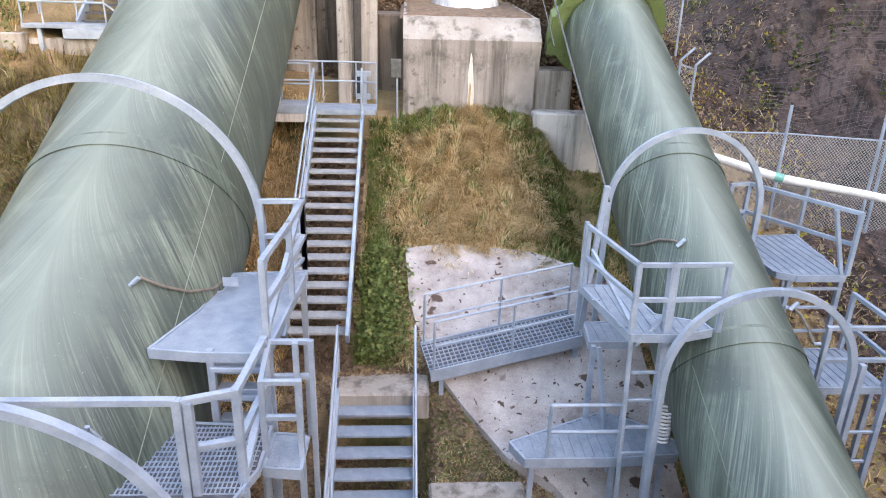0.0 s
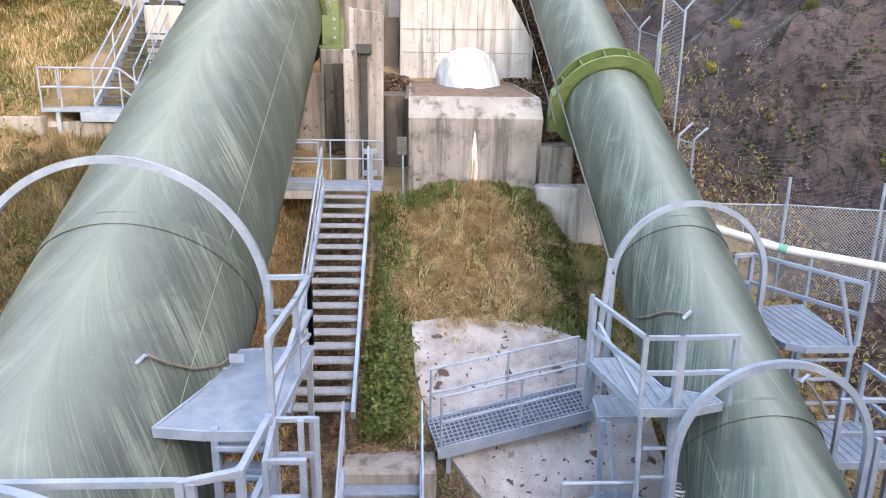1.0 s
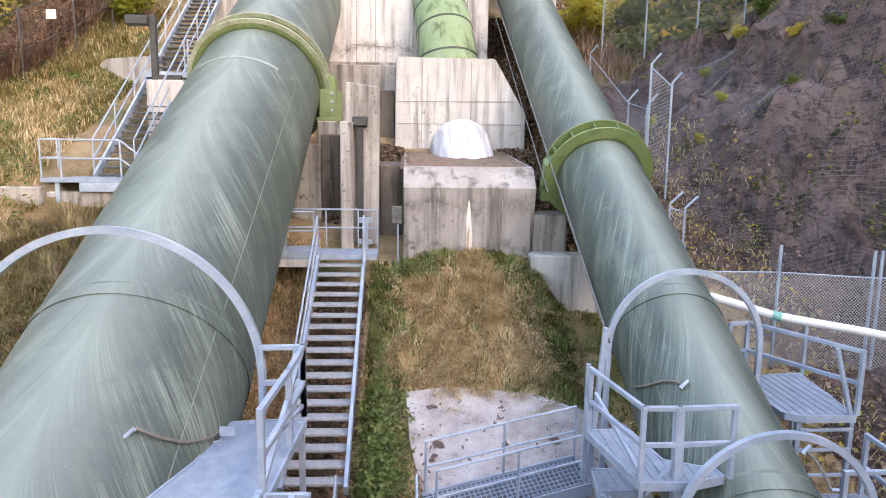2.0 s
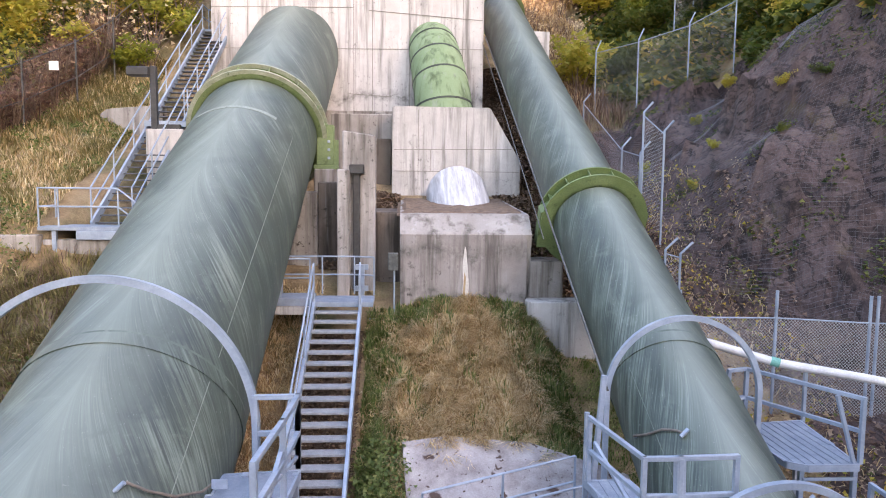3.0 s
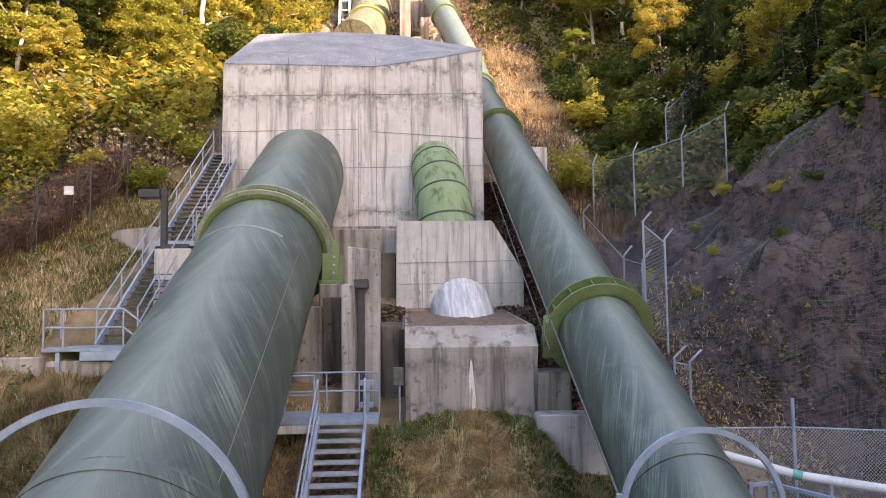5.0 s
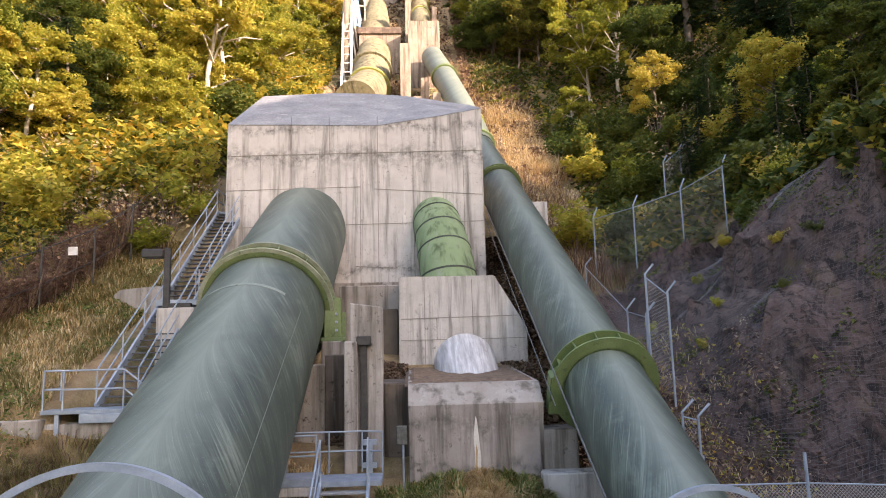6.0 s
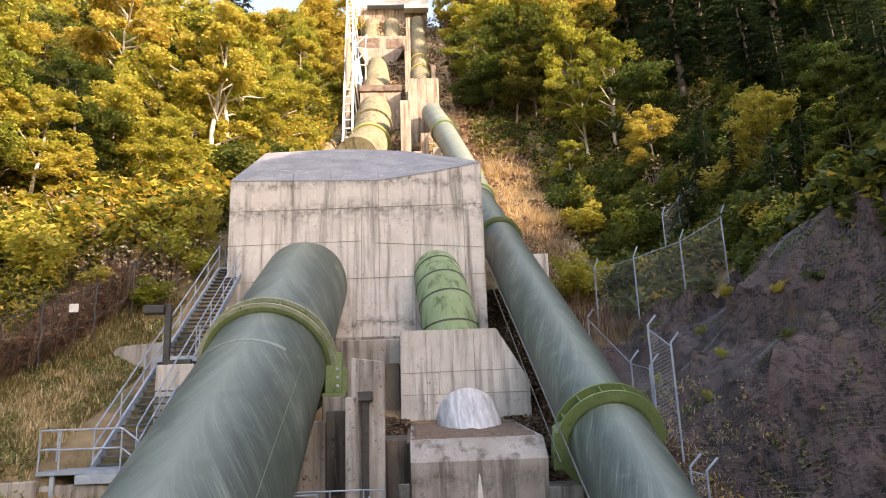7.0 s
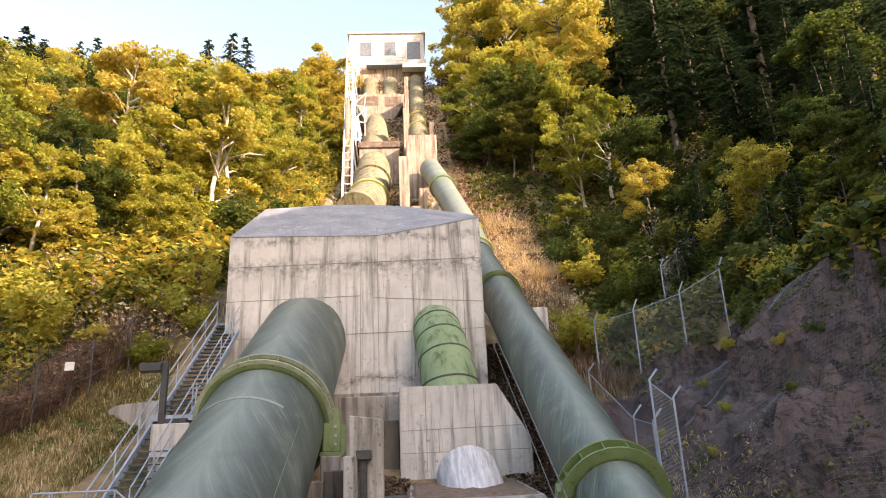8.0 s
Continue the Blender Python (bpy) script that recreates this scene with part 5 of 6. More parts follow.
rb = thing("rusty_beam", "rust-brown steel beam across the anchor block", "beam", (-4.9, 65.3, 44.5))
part("beam", bx((0, 0, 0), (4.5, 0.45, 0.7), 0.04), M_RUSTD, rb)
for x in (0.2, 1.5, 2.8, 4.1):
    part("stiffener", bx((x, -0.06, 0.05), (x + 0.12, 0.02, 0.65)), M_RUSTD, rb)
anchor("concrete apron wall below the gate house", -6.6, 3.6, 93, 95, 62, 72.2)
anchor("concrete wall between the pipes", -0.5, 0.4, 55, 64, 30, 38.5)
for k, (x, y, z) in enumerate(((-0.9, 53.5, 31.0), (0.6, 55.5, 32.3), (2.2, 54.0, 32.0), (1.3, 57.0, 34.6))):
    anchor("short concrete post between the pipes", x, x + 0.7, y, y + 0.8, z - 4, z + 1.6)
house = thing("gate_house", "white gate house with grey windows on the hilltop", "building", (-8.4, 95, 73.4))
part("wall", bx((0, 0, -2), (12.1, 6, 6.2), 0.05), M_HOUSE, house)
part("roof", bx((-0.3, -0.3, 6.2), (12.4, 6.3, 6.6), 0.05), M_HOUSE, house)
for x, w, h in ((1.7, 1.9, 2.4), (5.6, 1.9, 2.4), (9.3, 2.2, 3.6)):
    wd = part("window", bx((x, -0.06, 4.6 - h), (x + w, -0.005, 4.6)), M_GLASS, house, "dark grey window pane")
    for xx in (x - 0.12, x + w):
        part("frame", bx((xx, -0.12, 4.5 - h), (xx + 0.12, 0.02, 4.72)), M_WHITE, wd)
    part("frame", bx((x - 0.12, -0.12, 4.6), (x + w + 0.12, 0.02, 4.72)), M_WHITE, wd)
pf = thing("gantry", "steel gantry deck with rails below the gate house", "platform", (-4, 94, 71.8))
part("deck", bx((-1.5, -2.2, 0), (7.6, 0.9, 0.2)), M_GALV, pf)
rail_run(pf, [(-1.4, -2.1, 0.2), (0.6, -2.1, 0.2), (2.6, -2.1, 0.2), (4.6, -2.1, 0.2)], 1.1, 0.08)
part("head_beam", bx((4.1, -3.0, -1.0), (7.8, -1.6, 0.4), 0.05), M_HOUSE, pf)
# tramway beside the pipes
tr = thing("tramway", "pale steel tramway trestle climbing beside the penstocks", "trestle", (-5.6, 56, 34.6))
A0, A1 = Vector((0, 0, 0)), Vector((-2.9, 37, 41.2))
for dx in (0.0, 0.85):
    o = Vector((dx, 0, 0))
    part("rail_beam", bar(bmesh.new(), A0 + o, A1 + o, 0.22, 0.3), M_HOUSE, tr)
    part("hand_rail", bar(bmesh.new(), A0 + o + Vector((0, 0, 1.2)), A1 + o + Vector((0, 0, 1.2)), 0.07), M_HOUSE, tr)
for k in range(30):
    p = A0.lerp(A1, k / 29)
    part("cross_tie", bar(bmesh.new(), p, p + Vector((0.85, 0, 0)), 0.12), M_HOUSE, tr)
    if k % 2 == 0:
        part("rail_post", bar(bmesh.new(), p, p + Vector((0, 0, 1.2)), 0.06), M_HOUSE, tr)
    if k % 4 == 0:
        part("trestle_leg", bar(bmesh.new(), p, p + Vector((0.5, 0, -6.0)), 0.16), M_HOUSE, tr)
        part("trestle_leg", bar(bmesh.new(), p + Vector((0.85, 0, 0)), p + Vector((1.5, 0, -6.0)), 0.16), M_HOUSE, tr)
        part("tie_beam", bar(bmesh.new(), p + Vector((0.2, 0, -2.2)), p + Vector((1.1, 0, -2.2)), 0.12), M_HOUSE, tr)
    if k in (11, 14):     # braced side frame towards the pipes
        for a, b in (((0.85, 0, 0), (2.3, 0, -0.2)), ((2.3, 0, -0.2), (2.3, 3.6, 3.8)), ((0.85, 0, 0), (2.3, 3.6, 3.8)), ((2.3, 0, -0.2), (2.3, 0, -2.5))):
            part("brace", bar(bmesh.new(), p + Vector(a), p + Vector(b), 0.1), M_HOUSE, tr)


# ---- trees ----
rng = random.Random(7)


def leaf_quads(bm, centre, spread, count, size, droop=0.0, flat=1.0):
    for _ in range(count):
        while True:
            p = Vector((rng.uniform(-1, 1), rng.uniform(-1, 1), rng.uniform(-1, 1)))
            if p.length < 1:
                break
        p = Vector((p.x * spread, p.y * spread, p.z * spread * flat)) + Vector(centre)
        s = size * rng.uniform(0.55, 1.25)
        q = Euler((rng.uniform(-0.9, 0.9) - droop, rng.uniform(-0.9, 0.9), rng.uniform(0, 6.3))).to_matrix()
        bm.faces.new([bm.verts.new(p + q @ Vector(v) * s) for v in ((-0.5, -0.25, 0), (0.5, -0.3, 0.05), (0.05, 0.6, 0))])


def broadleaf(height, wide, leaves, mat_, bark, thin=1.0):
    root = new("tree")
    bm = bmesh.new()
    lean = rng.uniform(-0.6, 0.6)
    tips = []
    trunk = [Vector((lean * (i / 6) ** 2, 0.3 * math.sin(i), height * 0.88 * i / 6)) for i in range(7)]
    tube(bm, trunk, [0.017 * height * (1 - 0.13 * i) for i in range(7)], 7)
    for k in range(18):
        h = rng.uniform(0.22, 0.92)
        b = trunk[0].lerp(trunk[-1], h)
        a = rng.uniform(0, 6.3)
        ln = wide * rng.uniform(0.5, 1.05) * (1.15 - 0.8 * abs(h - 0.45))
        e = b + Vector((math.cos(a) * ln, math.sin(a) * ln, ln * rng.uniform(0.25, 0.75)))
        mid = b.lerp(e, 0.5) + Vector((0, 0, 0.08 * ln))
        tube(bm, [b, mid, e], [0.006 * height, 0.004 * height, 0.0015 * height], 5)
        tips.append(e)
        for _ in range(4):          # side twigs, each with its own spray of leaves
            q = mid.lerp(e, rng.uniform(0.0, 1.0))
            w = q + Vector((rng.uniform(-1, 1), rng.uniform(-1, 1), rng.uniform(-0.35, 0.7))) * wide * 0.34
            tube(bm, [q, w], [0.0018 * height, 0.0007 * height], 4)
            tips.append(w)
    tips += [trunk[-1] + Vector((rng.uniform(-0.4, 0.4), rng.uniform(-0.4, 0.4), 0.02 * height * i)) for i in range(4)]
    smooth(part("trunk", bm, bark, root), 60)
    bm = bmesh.new()
    n = int(leaves / len(tips))
    for t in tips:
        leaf_quads(bm, t, wide * rng.uniform(0.13, 0.27), int(n * rng.uniform(0.4, 1.6)), 0.27 * thin, 0.2, 0.55)
    part("crown", bm, mat_, root)
    return root


def conifer(height, wide, mat_):
    root = new("tree")
    bm = bmesh.new()
    tube(bm, [(0, 0, 0), (0, 0, height * 0.5), (0.05, 0, height)], [0.016 * height, 0.010 * height, 0.01], 7)
    smooth(part("trunk", bm, M_TRUNK, root), 60)
    bm = bmesh.new()
    h = height * 0.12
    while h < height:
        f = 1 - h / height
        for k in range(rng.randint(5, 8)):
            a = rng.uniform(0, 6.3)
            ln = wide * (0.12 + f) * rng.uniform(0.6, 1.05)
            steps = max(3, int(ln / 0.32))
            for i in range(steps):
                t = (i + 0.6) / steps
                c = Vector((math.cos(a) * ln * t, math.sin(a) * ln * t, h - ln * 0.32 * t * t + rng.uniform(-0.08, 0.08)))
                for _ in range(3):
                    s = rng.uniform(0.3, 0.6) * (1.15 - 0.4 * t)
                    q = Euler((rng.uniform(-0.5, 0.3), rng.uniform(-0.5, 0.5), a + rng.uniform(-0.8, 0.8))).to_matrix()
                    bm.faces.new([bm.verts.new(c + q @ Vector(v) * s) for v in ((-0.2, -0.25, 0), (0.6, -0.1, -0.12), (0.7, 0.1, -0.12), (-0.1, 0.28, 0))])
        h += height * 0.022 + 0.12
    part("crown", bm, mat_, root)
    return root


LAB_Y = "broadleaf tree in yellow and orange autumn leaf"
LAB_G = "leafy green broadleaf tree on the slope"
LAB_C = "tall dark green conifer on the hillside"
kinds = []
for i in range(4):
    kinds.append(("y", tagged(broadleaf(rng.uniform(11, 14), rng.uniform(3.4, 4.4), 12000, M_LEAF_Y, M_BIRCH if i % 2 else M_TRUNK), LAB_Y, "tree", "autumn trees on the hill")))
for i in range(3):
    kinds.append(("g", tagged(broadleaf(rng.uniform(10, 13), rng.uniform(3.2, 4.4), 12000, M_LEAF_G, M_TRUNK), LAB_G, "tree", "green trees on the hill")))
for i in range(2):
    kinds.append(("c", tagged(conifer(rng.uniform(16, 19), 5.0, M_NEEDLE), LAB_C, "tree", "conifers on the hill")))
used = set()


def plant(kind, x, y, scale, sink=0.3):
    pool = [i for i, (k, _) in enumerate(kinds) if k == kind]
    i = rng.choice(pool)
    m = pose(x, y, ground(x, y) - sink, rng.uniform(-4, 4), rng.uniform(-4, 4), rng.uniform(0, 360))
    src = kinds[i][1]
    if i not in used:
        used.add(i)
        src.matrix_basis = m
        src.scale = (scale,) * 3
        return src
    t = copy_thing(src, m)
    t.scale = (scale * rng.uniform(0.9, 1.1), scale * rng.uniform(0.9, 1.1), scale * rng.uniform(0.85, 1.15))
    return t


# wood on the far left slope
n = 0
while n < 155:
    y = rng.uniform(31, 118)
    x = rng.uniform(-4 - 0.66 * y, -12.0 - max(0, (50 - y) * 0.06))
    if y < 36 and x > -12:
        continue
    k = "y" if rng.random() < (0.80 if x > -45 else 0.45) else ("g" if rng.random() < 0.6 else "c")
    plant(k, x, y, rng.uniform(0.6, 1.05) * (0.7 if y < 42 else 1.0))
    n += 1
for y in range(52, 100, 5):
    plant("y", -10.5 - rng.uniform(0, 2), y, rng.uniform(0.5, 0.75))
for _ in range(24):
    plant("c" if rng.random() < 0.6 else "y", rng.uniform(-75, -14), rng.uniform(112, 124), rng.uniform(0.95, 1.5))
# wood on the right slope
def low_enough(k, x, y, scale):
    """Trees stay lower along the line where the evening sun reaches the cleared strip by the slim pipe."""
    yp = y + 0.75 * (x - 9)
    if 37 < yp < 68 and x > 9:
        h = mid_ground(yp) + 1.25 * (x - 9) * 0.466 - ground(x, y)
        return max(0.16, min(scale, h / (19 if k == "c" else 14)))
    return scale


n = 0
while n < 100:
    y = rng.uniform(29, 112)
    x = rng.uniform(11.0 + max(0, (56 - y) * 0.25), 6 + 0.74 * y)
    if y < 34 and x < 17.5:
        continue
    u = rng.random()
    k = ("y" if u < 0.6 else "g") if x < 24 and y > 46 else ("g" if u < (0.26 if x < 30 else 0.08) else ("c" if u < 0.99 else "y"))
    plant(k, x, y, low_enough(k, x, y, rng.uniform(0.85, 1.5) * (0.6 if y < 40 else 1.0)))
    n += 1
for _ in range(14):
    plant("c", rng.uniform(16, 60), rng.uniform(100, 118), rng.uniform(0.9, 1.2))
# tall golden trees close beside the upper works, on both sides
for x, y, sc in ((8.6, 72, 0.75), (8.2, 79, 0.85), (8.8, 86, 1.0), (10.5, 93, 1.35), (13.5, 90, 1.5), (12.0, 82, 1.25), (15.5, 80, 1.45), (18.5, 87, 1.6), (22, 80, 1.5),
                 (12.2, 73, 1.0), (16.5, 71, 1.2), (20.5, 73, 1.35), (-12.0, 92, 1.35), (-14.5, 96, 1.5), (-17.5, 93, 1.2), (-11.4, 84, 0.9)):
    plant("y", x, y, sc)
for x, y, sc in ((7.6, 68, 0.45), (9.4, 67, 0.6), (11.5, 66, 0.7), (7.4, 75, 0.45), (14, 66, 0.8)):
    plant("g", x, y, sc)
# wood on the ridge and out of sight to the right
for _ in range(16):
    k, x, y = rng.choice("cg"), rng.uniform(24, 42), rng.uniform(-20, 34)
    plant(k, x, y, low_enough(k, x, y, rng.uniform(0.8, 1.1)))


# ---- shrubs and grass ----
def shrub(height, wide, leaves, mat_, size):
    root = new("shrub")
    bm = bmesh.new()
    tips = []
    for k in range(9):
        a, r = rng.uniform(0, 6.3), wide * rng.uniform(0.2, 1.0)
        e = Vector((math.cos(a) * r, math.sin(a) * r, height * rng.uniform(0.5, 1.0)))
        tube(bm, [(0, 0, -0.1), e * 0.5 + Vector((0, 0, 0.1 * height)), e], [0.02, 0.014, 0.005], 5)
        tips += [e, e * 0.65 + Vector((0, 0, 0.1))]
    part("stem", bm, M_TWIG, root)
    bm = bmesh.new()
    for t in tips:
        leaf_quads(bm, t, wide * 0.33, leaves // len(tips), size, 0.1, 0.8)
    part("foliage", bm, mat_, root)
    return root


shrubs = {"g": [tagged(shrub(1.5, 1.1, 1500, M_LEAF_G, 0.16), "green leafy shrub on the hillside", "shrub", "shrubs") for _ in range(2)],
          "y": [tagged(shrub(1.7, 1.1, 1200, M_LEAF_Y, 0.16), "yellowing shrub on the hillside", "shrub", "shrubs") for _ in range(2)],
          "t": [tagged(shrub(1.8, 1.0, 60, M_DRY, 0.14), "bare brown twiggy shrub at the wood's edge", "shrub", "shrubs") for _ in range(2)]}
first = {k: list(v) for k, v in shrubs.items()}


def put_shrub(k, x, y, s):
    m = pose(x, y, ground(x, y), rng.uniform(-8, 8), rng.uniform(-8, 8), rng.uniform(0, 360))
    if first[k]:
        o = first[k].pop()
        o.matrix_basis = m
        o.scale = (s, s, s)
        return
    o = copy_thing(rng.choice(shrubs[k]), m)
    o.scale = (s * rng.uniform(0.85, 1.15), s * rng.uniform(0.85, 1.15), s * rng.uniform(0.8, 1.2))


for _ in range(70):
    x = rng.uniform(-22, -9.2)
    put_shrub(rng.choice("ttgyt"), x, rng.uniform(26.6, 31) + max(0, -12 - x) * 0.12, rng.uniform(0.8, 1.5))
for _ in range(60):
    put_shrub(rng.choice("gyyg"), rng.uniform(-34, -9.5), rng.uniform(31, 48), rng.uniform(1.0, 2.0))
for _ in range(110):
    y = rng.uniform(26, 54)
    put_shrub(rng.choice("gggyt"), rng.uniform((11.6 if y > 37 else max(7.2, rock_foot(y) - 3)) if y > 32 else rock_foot(y) + 5.6, 24 + 0.4 * (y - 26)), y, rng.uniform(0.9, 1.9))
for _ in range(16):
    y = rng.uniform(13, 27)
    put_shrub(rng.choice("gyyt"), rock_foot(y) + rng.uniform(0.3, 4.6), y, rng.uniform(0.16, 0.36))
for _ in range(30):
    put_shrub("t", rng.uniform(7.0, 10.5), rng.uniform(36, 58), rng.uniform(0.7, 1.2))


def blades(name, label, count, place, length, mat_, width=0.012, lean=0.5):
    """Loose grass: thin bent blades scattered by place()."""
    verts, faces = [], []
    for _ in range(count):
        x, y = place()
        z = ground(x, y) - 0.03
        tuft = noise.noise(Vector((x * 2.6, y * 2.6, 3.0)))
        a = 9.0 * noise.noise(Vector((x * 1.1, y * 1.1, 6.0))) - 1.6 + rng.gauss(0, 0.7)
        ln, le = length * rng.uniform(0.5, 1.2) * (1.0 + 0.9 * tuft), lean * rng.uniform(0.4, 1.3)
        dx, dy = math.cos(a), math.sin(a)
        w = width * rng.uniform(0.6, 1.4)
        b = len(verts)
        verts += [(x - dy * w, y + dx * w, z), (x + dy * w, y - dx * w, z),
                  (x + dx * le * ln * 0.4 - dy * w * 0.8, y + dy * le * ln * 0.4 + dx * w * 0.8, z + ln * 0.6),
                  (x + dx * le * ln * 0.4 + dy * w * 0.8, y + dy * le * ln * 0.4 - dx * w * 0.8, z + ln * 0.6),
                  (x + dx * le * ln, y + dy * le * ln, z + ln * (0.95 - 0.35 * le))]
        faces += [(b, b + 1, b + 3, b + 2), (b + 2, b + 3, b + 4)]
    me = bpy.data.meshes.new(name)
    me.from_pydata(verts, [], faces)
    me.materials.append(mat_)
    return tagged(new(name, me), label, "grass", kind="stuff")


def in_mound():
    while True:
        x, y = rng.uniform(-0.85, 3.9), rng.uniform(9.5, 17)
        if y > 13.0 + 0.25 * math.sin(x * 4) or (x < 0.15 - 0.15 * (y - 12) * (y < 12) and y > 10.8):
            if noise.noise(Vector((x * 1.3, y * 1.3, 5))) > -2:
                return x, y


def green_share(x, y):
    """How green the mound is: lush along both edges and under the block, straw in the middle."""
    g = max(step(0.25 - x, 0.0, 0.9), step(x, 2.4, 3.6), 0.75 * step(y, 15.6, 16.6) * step(abs(x - 1.6), 0.1, 0.9))
    return min(max(g + 0.55 * noise.noise(Vector((x * 1.6, y * 1.6, 9))), 0.0), 1.0)


def in_green():
    while True:
        x, y = in_mound()
        if rng.random() < green_share(x, y):
            return x, y


def in_straw():
    while True:
        x, y = in_mound()
        if rng.random() > 0.85 * green_share(x, y):
            return x, y


def left_bank():
    while True:
        x, y = rng.uniform(-17, -5.6), rng.uniform(9, 28)
        if not (-9.2 < x < -6.5 and y > 15):
            return x, y


blades("dry_grass", "dry tan grass on the mound", 46000, in_straw, 0.28, M_DRY, 0.009, 1.1)
blades("green_grass", "short green grass and weeds on the mound", 16000, in_green, 0.30, M_HERB, 0.014, 0.6)
blades("dry_grass", "dry grass on the side bank", 28000, left_bank, 0.34, M_DRY, 0.012, 0.95)
def left_green():
    while True:
        x, y = left_bank()
        if noise.noise(Vector((x * 0.5, y * 0.5, 1))) > 0.02:
            return x, y


blades("green_grass", "olive green grass on the side bank", 40000, left_green, 0.28, M_OLIVE, 0.014, 0.6)
blades("dry_grass", "dry grass under the pipes", 9000, lambda: (rng.uniform(-4.2, -2.15), rng.uniform(10, 18)), 0.28, M_DRY, 0.010, 1.1)
blades("dry_grass", "dry grass below the fence", 2500, lambda: (rng.uniform(5.9, 9.7), rng.uniform(7, 24)), 0.28, M_DRY, 0.010, 1.1)
blades("dry_grass", "pale dry grass behind the block", 7000, lambda: (rng.uniform(6.4, 10.5), rng.uniform(34, 56)), 0.8, M_DRY, 0.03, 0.7)
blades("dry_grass", "dry grass beside the lower stair", 4500, lambda: (rng.uniform(0.3, 1.9), rng.uniform(7, 9.6)), 0.13, M_DRY, 0.007, 0.9)
blades("green_grass", "short green weeds beside the lower stair", 3500, lambda: (rng.uniform(0.3, 1.9), rng.uniform(7, 9.6)), 0.12, M_HERB, 0.009, 0.7)
bm = bmesh.new()
for _ in range(4200):
    x, y = rng.gauss(-0.42, 0.24), rng.uniform(10.75, 13.2)
    if x < -0.95:
        continue
    leaf_quads(bm, (x, y, ground(x, y) + rng.uniform(0.02, 0.4)), 0.05, 1, 0.085, 0.1)
tagged(part("bramble", bm, M_HERB), "low green brambles beside the stair", "bramble", kind="stuff")
bm = bmesh.new()
for _ in range(2600):
    x, y = rng.uniform(5.9, 9.8), rng.uniform(7, 26)
    leaf_quads(bm, (x, y, ground(x, y) + rng.uniform(0.0, 0.25)), 0.05, 1, 0.1, 0.1)
tagged(part("weeds", bm, M_UNDER_Y), "yellowing weeds below the fence", "weeds", kind="stuff")


def undergrowth(name, label, count, place, top, mat_, size):
    """Tangled low leaf cover, joined because nobody could count it."""
    verts, faces = [], []
    for _ in range(count):
        x, y = place()
        h = max(0.1, 0.55 + 0.6 * noise.noise(Vector((x * 0.45, y * 0.45, 2)))) * top
        z = ground(x, y) + h * rng.random() ** 0.6
        q = Euler((rng.uniform(-0.9, 0.9), rng.uniform(-0.9, 0.9), rng.uniform(0, 6.3))).to_matrix()
        s = size * rng.uniform(0.5, 1.3)
        b = len(verts)
        verts += [tuple(Vector((x, y, z)) + q @ Vector(v) * s) for v in ((-0.5, -0.25, 0), (0.5, -0.3, 0.05), (0.05, 0.6, 0))]
        faces.append((b, b + 1, b + 2))
    me = bpy.data.meshes.new(name)
    me.from_pydata(verts, [], faces)
    me.materials.append(mat_)
    return tagged(new(name, me), label, "undergrowth", kind="stuff")


def left_wood():
    y = 28.5 + 75 * rng.random() ** 1.6
    return rng.uniform(-5 - 0.66 * y, -9.3 + min(0, (y - 34) * 0.1) * 2), y


def right_wood():
    while True:
        y = 17 + 88 * rng.random() ** 1.5
        lo = rock_foot(y) + 6.0 if y < 31.5 else (11.5 if 38 < y < 60 else 7.0 + max(0, (44 - y) * 0.30))
        hi = 6 + 0.74 * y
        if hi > lo:
            return rng.uniform(lo, hi), y


undergrowth("undergrowth", "mixed green and yellow undergrowth below the autumn wood", 95000, left_wood, 4.2, M_UNDER_Y, 0.36)
undergrowth("undergrowth", "dark green undergrowth below the autumn wood", 45000, left_wood, 1.8, M_UNDER_G, 0.42)
undergrowth("undergrowth", "dark green undergrowth above the rock", 90000, right_wood, 2.2, M_UNDER_G, 0.42)
undergrowth("undergrowth", "yellowing undergrowth above the rock", 25000, right_wood, 2.0, M_UNDER_Y, 0.38)
def fence_side():
    """A strip just behind the dark fence, wider uphill."""
    y = rng.uniform(20.5, 33)
    x = -13.0 + 0.33 * (y - 22) if y < 27 else -11.0 + 0.2 * (y - 27)
    return x - abs(rng.gauss(0.2, 1.1)), y


blades("brush", "brown tangled dead brush along the dark fence", 6000, fence_side, 1.6, M_BRUSH, 0.013, 0.8)
undergrowth("undergrowth", "reddish-brown bramble and dead bracken along the dark fence", 34000, fence_side, 2.0, M_BRACKEN, 0.17)
undergrowth("undergrowth", "green and yellow thicket behind the dark fence", 22000, lambda: (rng.uniform(-24, -13.6), rng.uniform(21.5, 30)), 2.6, M_UNDER_Y, 0.24)
undergrowth("undergrowth", "dark green thicket behind the dark fence", 16000, lambda: (rng.uniform(-24, -13.4), rng.uniform(21.5, 30)), 2.3, M_UNDER_G, 0.24)
blades("brush", "brown dead brush behind the slim pipe", 4000, lambda: (rng.uniform(6.6, 10.5), rng.uniform(31, 46)), 1.2, M_BRUSH, 0.014, 0.6)


def rock_ledge():
    while True:
        y = rng.uniform(12, 31)
        x = rock_foot(y) + rng.uniform(0.0, 6.2)
        if noise.noise(Vector((x * 0.7, y * 0.7, 4))) > 0.18:
            return x, y


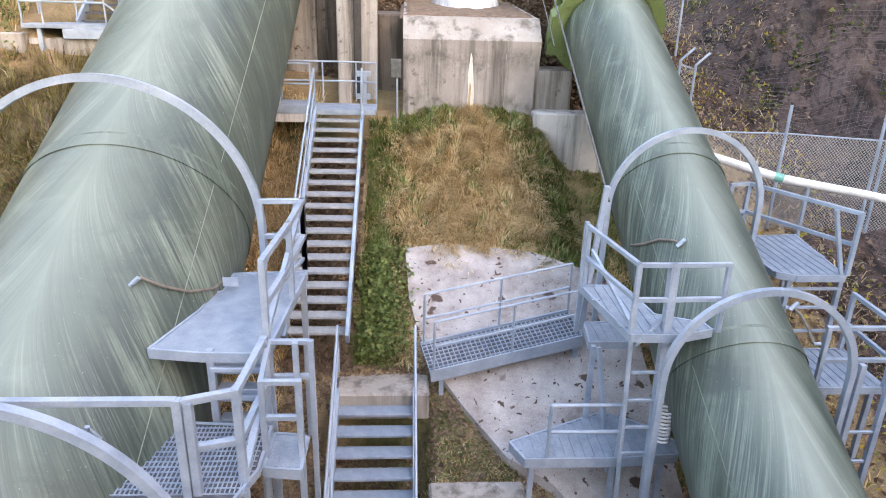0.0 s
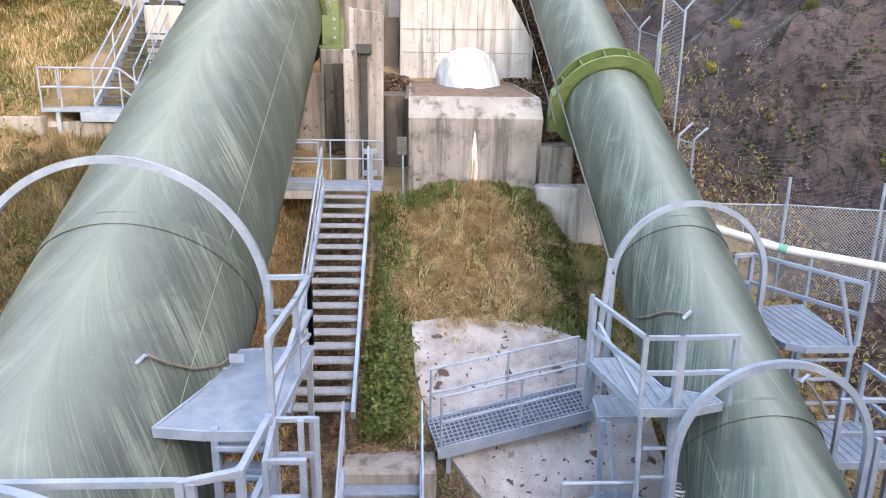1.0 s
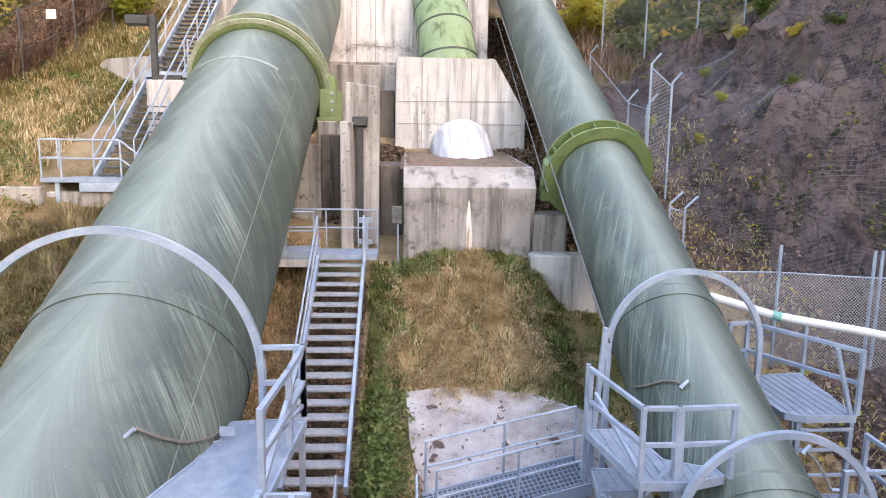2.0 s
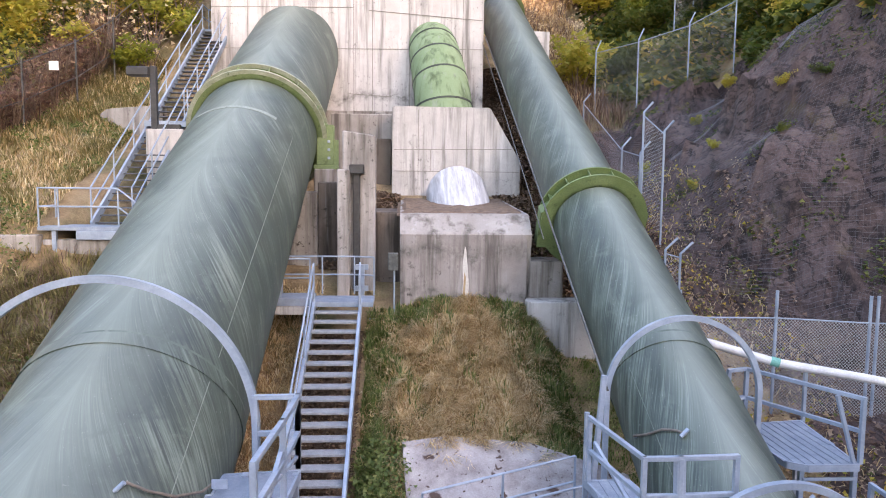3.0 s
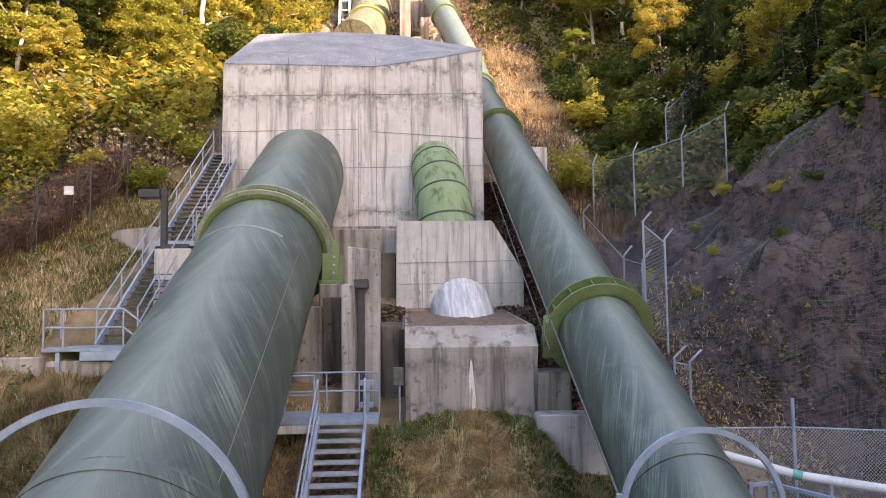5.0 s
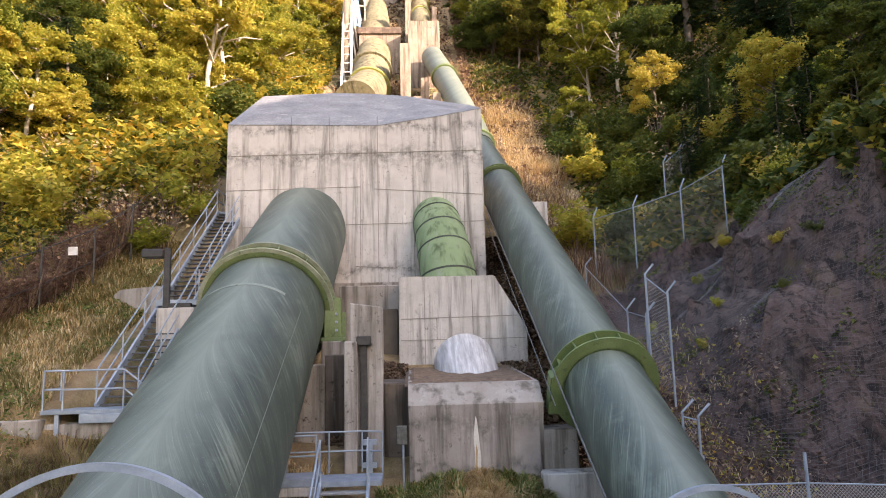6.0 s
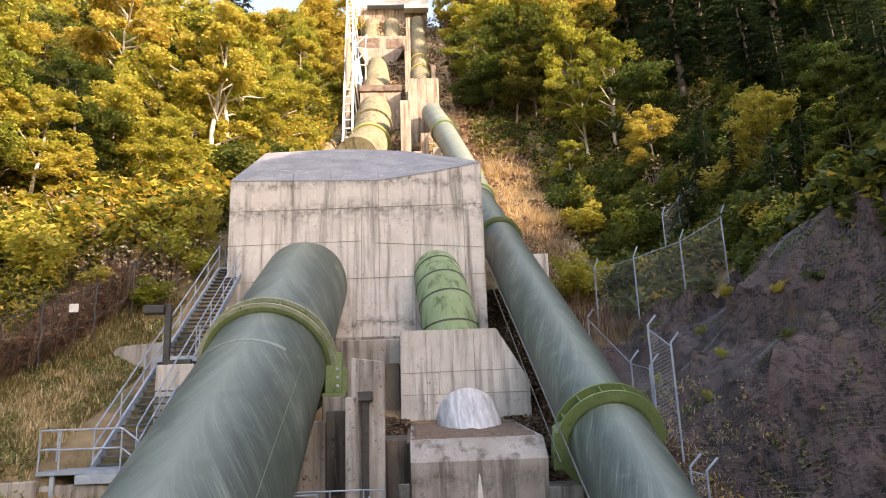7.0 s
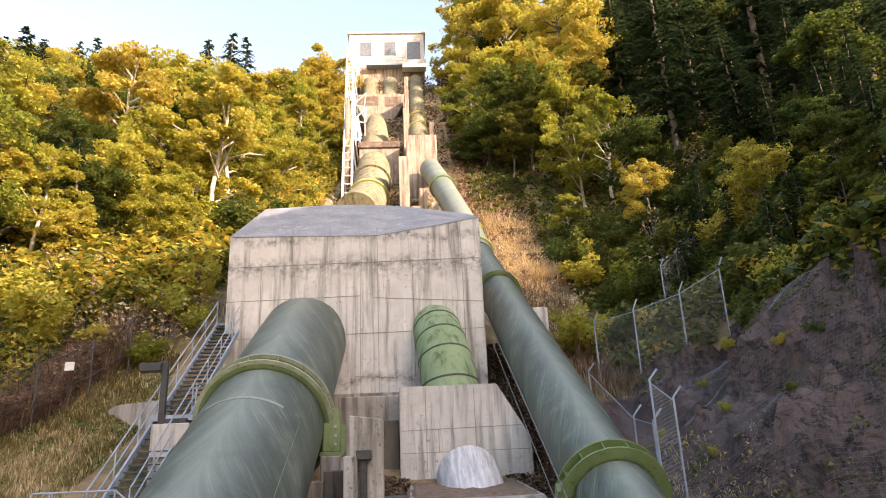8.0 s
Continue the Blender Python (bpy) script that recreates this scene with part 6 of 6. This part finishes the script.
undergrowth("weeds", "yellow and green weeds rooted on the rock ledges", 4000, rock_ledge, 0.22, M_UNDER_G, 0.13)
undergrowth("weeds", "brown leaf litter and weeds below the rock", 6000, lambda: (rng.uniform(5.9, 10.4), rng.uniform(7, 21)), 0.12, M_BRUSH, 0.12)
undergrowth("leaf_litter", "brown leaf litter on the slope beside the stair", 7000, lambda: (rng.uniform(-4.3, 2.2), rng.uniform(6.5, 12)), 0.05, M_BRUSH, 0.045)

blades("dry_grass", "tall olive and tan grass close beside the large pipe", 22000, lambda: (rng.uniform(-9.5, -5.9), rng.uniform(8.5, 17.2)), 0.42, M_OLIVE, 0.010, 0.9)
blades("brush", "brown dead stalks close beside the large pipe", 6000, lambda: (rng.uniform(-9.5, -5.9), rng.uniform(8.5, 17.2)), 0.5, M_BRUSH, 0.010, 0.8)


def bank_patch():
    while True:
        x, y = left_bank()
        if noise.noise(Vector((x * 0.6, y * 0.6, 7))) > 0.12:
            return x, y


undergrowth("weeds", "low green weeds in patches on the side bank", 14000, bank_patch, 0.3, M_HERB, 0.09)
undergrowth("undergrowth", "orange and yellow scrub beside the upper penstocks", 24000, lambda: (rng.uniform(-13, -7.2 - 0.02 * rng.random()), rng.uniform(40, 100)), 3.2, M_UNDER_Y, 0.40)
undergrowth("undergrowth", "brown and yellow scrub beside the upper slim pipe", 16000, lambda: (rng.uniform(5.4, 12), rng.uniform(46, 98)), 1.4, M_BRUSH, 0.36)
undergrowth("undergrowth", "low green scrub beside the upper slim pipe", 7000, lambda: (rng.uniform(6.5, 12), rng.uniform(62, 98)), 2.0, M_UNDER_G, 0.36)
undergrowth("leaf_litter", "dead leaves and scrub between the upper penstocks", 9000, lambda: (rng.uniform(-6.5, 5), rng.uniform(46, 94)), 0.6, M_BRUSH, 0.32)

blades("dry_grass", "sunlit dry grass on the cleared strip by the slim pipe", 12000, lambda: (rng.uniform(5.8, 10.5), rng.uniform(42, 84)), 0.8, M_DRY, 0.03, 0.8)
# dark scatter puts the shade of the recess into the ground colour
undergrowth("leaf_litter", "dark litter standing for the shade in the recess beside the low block", 9000, lambda: (rng.uniform(-2.3, -0.1), rng.uniform(18.7, 22.4)), 0.2, M_LITTER_SHADE, 0.13)
blades("green_grass", "mossy grass in the trough by the slim pipe", 16000, lambda: (rng.uniform(2.9, 5.6), rng.uniform(9.5, 18)), 0.16, M_HERB, 0.010, 0.9)
blades("dry_grass", "olive and tan grass mixed over the side bank", 26000, left_bank, 0.3, M_OLIVE, 0.012, 0.9)
blades("green_grass", "olive grass scattered over the mound", 9000, in_mound, 0.22, M_OLIVE, 0.009, 0.9)


def draped_mesh(pitch, half):
    """Diagonal wires of the netting, following the rock a hand's width above it."""
    verts, faces = [], []
    z = {}

    def knot(i, j):
        if (i, j) not in z:
            z[i, j] = sum(ground(i + dx, j + dy) for dx in (-0.4, 0, 0.4) for dy in (-0.4, 0, 0.4)) / 9 + 0.35
        return z[i, j]

    def top(x, y):          # taut between knots a metre apart
        i, j = math.floor(x), math.floor(y)
        a, b = x - i, y - j
        return (knot(i, j) * (1 - a) + knot(i + 1, j) * a) * (1 - b) + (knot(i, j + 1) * (1 - a) + knot(i + 1, j + 1) * a) * b
    for s in (1, -1):
        for i in range(int(30 / pitch)):
            prev = None
            for k in range(33):
                v = k * 0.2
                y = 6.5 + i * pitch + s * v * 0.8
                x = rock_foot(y) - 0.6 + v
                p = Vector((x, y, top(x, y))) if 12.4 < y < 30 else None
                if p and prev:
                    n = len(verts)
                    d = Vector((0, half, half))
                    verts += [tuple(q - net.location) for q in (prev - d, p - d, p + d, prev + d)]
                    faces.append((n, n + 1, n + 2, n + 3))
                prev = p
    me = bpy.data.meshes.new("wire_mesh")
    me.from_pydata(verts, [], faces)
    me.materials.append(M_NETWIRE)
    ob = new("wire_mesh", me)
    ob.parent = net
    return ob


draped_mesh(0.15, 0.0026)
undergrowth("leaf_litter", "dark scraps scattered under and beside the lower stair", 16000, lambda: (rng.uniform(-3.2, 2.3), rng.uniform(5.6, 11)), 0.05, M_LITTER_SHADE, 0.085)
# dark scatter in place of the shade below the slim pipe
undergrowth("leaf_litter", "dark leaves standing for the shade in the trough under the slim pipe", 16000, lambda: (rng.uniform(3.2, 7.2), rng.uniform(4.5, 12)), 0.06, M_LITTER_SHADE, 0.09)
undergrowth("weeds", "scattered green weeds beside the lower stair", 1500, lambda: (rng.uniform(0.4, 1.9), rng.uniform(6.5, 10)), 0.1, M_HERB, 0.05)
# stair gaps and gully: shade put into the ground as dark scatter
undergrowth("leaf_litter", "dark litter standing for the shade under the long stair", 15000, lambda: (rng.uniform(-2.15, -0.95), rng.uniform(10.7, 16.4)), 0.06, M_LITTER_SHADE, 0.09)
undergrowth("leaf_litter", "dark litter standing for the shade in the gully beside the slim pipe", 26000, lambda: (rng.uniform(3.0, 6.6), rng.uniform(18, 34)), 0.12, M_LITTER_SHADE, 0.16)
blades("dry_grass", "tall golden grass on the sunlit strip behind the block", 9000, lambda: (rng.uniform(7.2, 11.2), rng.uniform(46, 59)), 1.2, M_DRY, 0.03, 0.8)
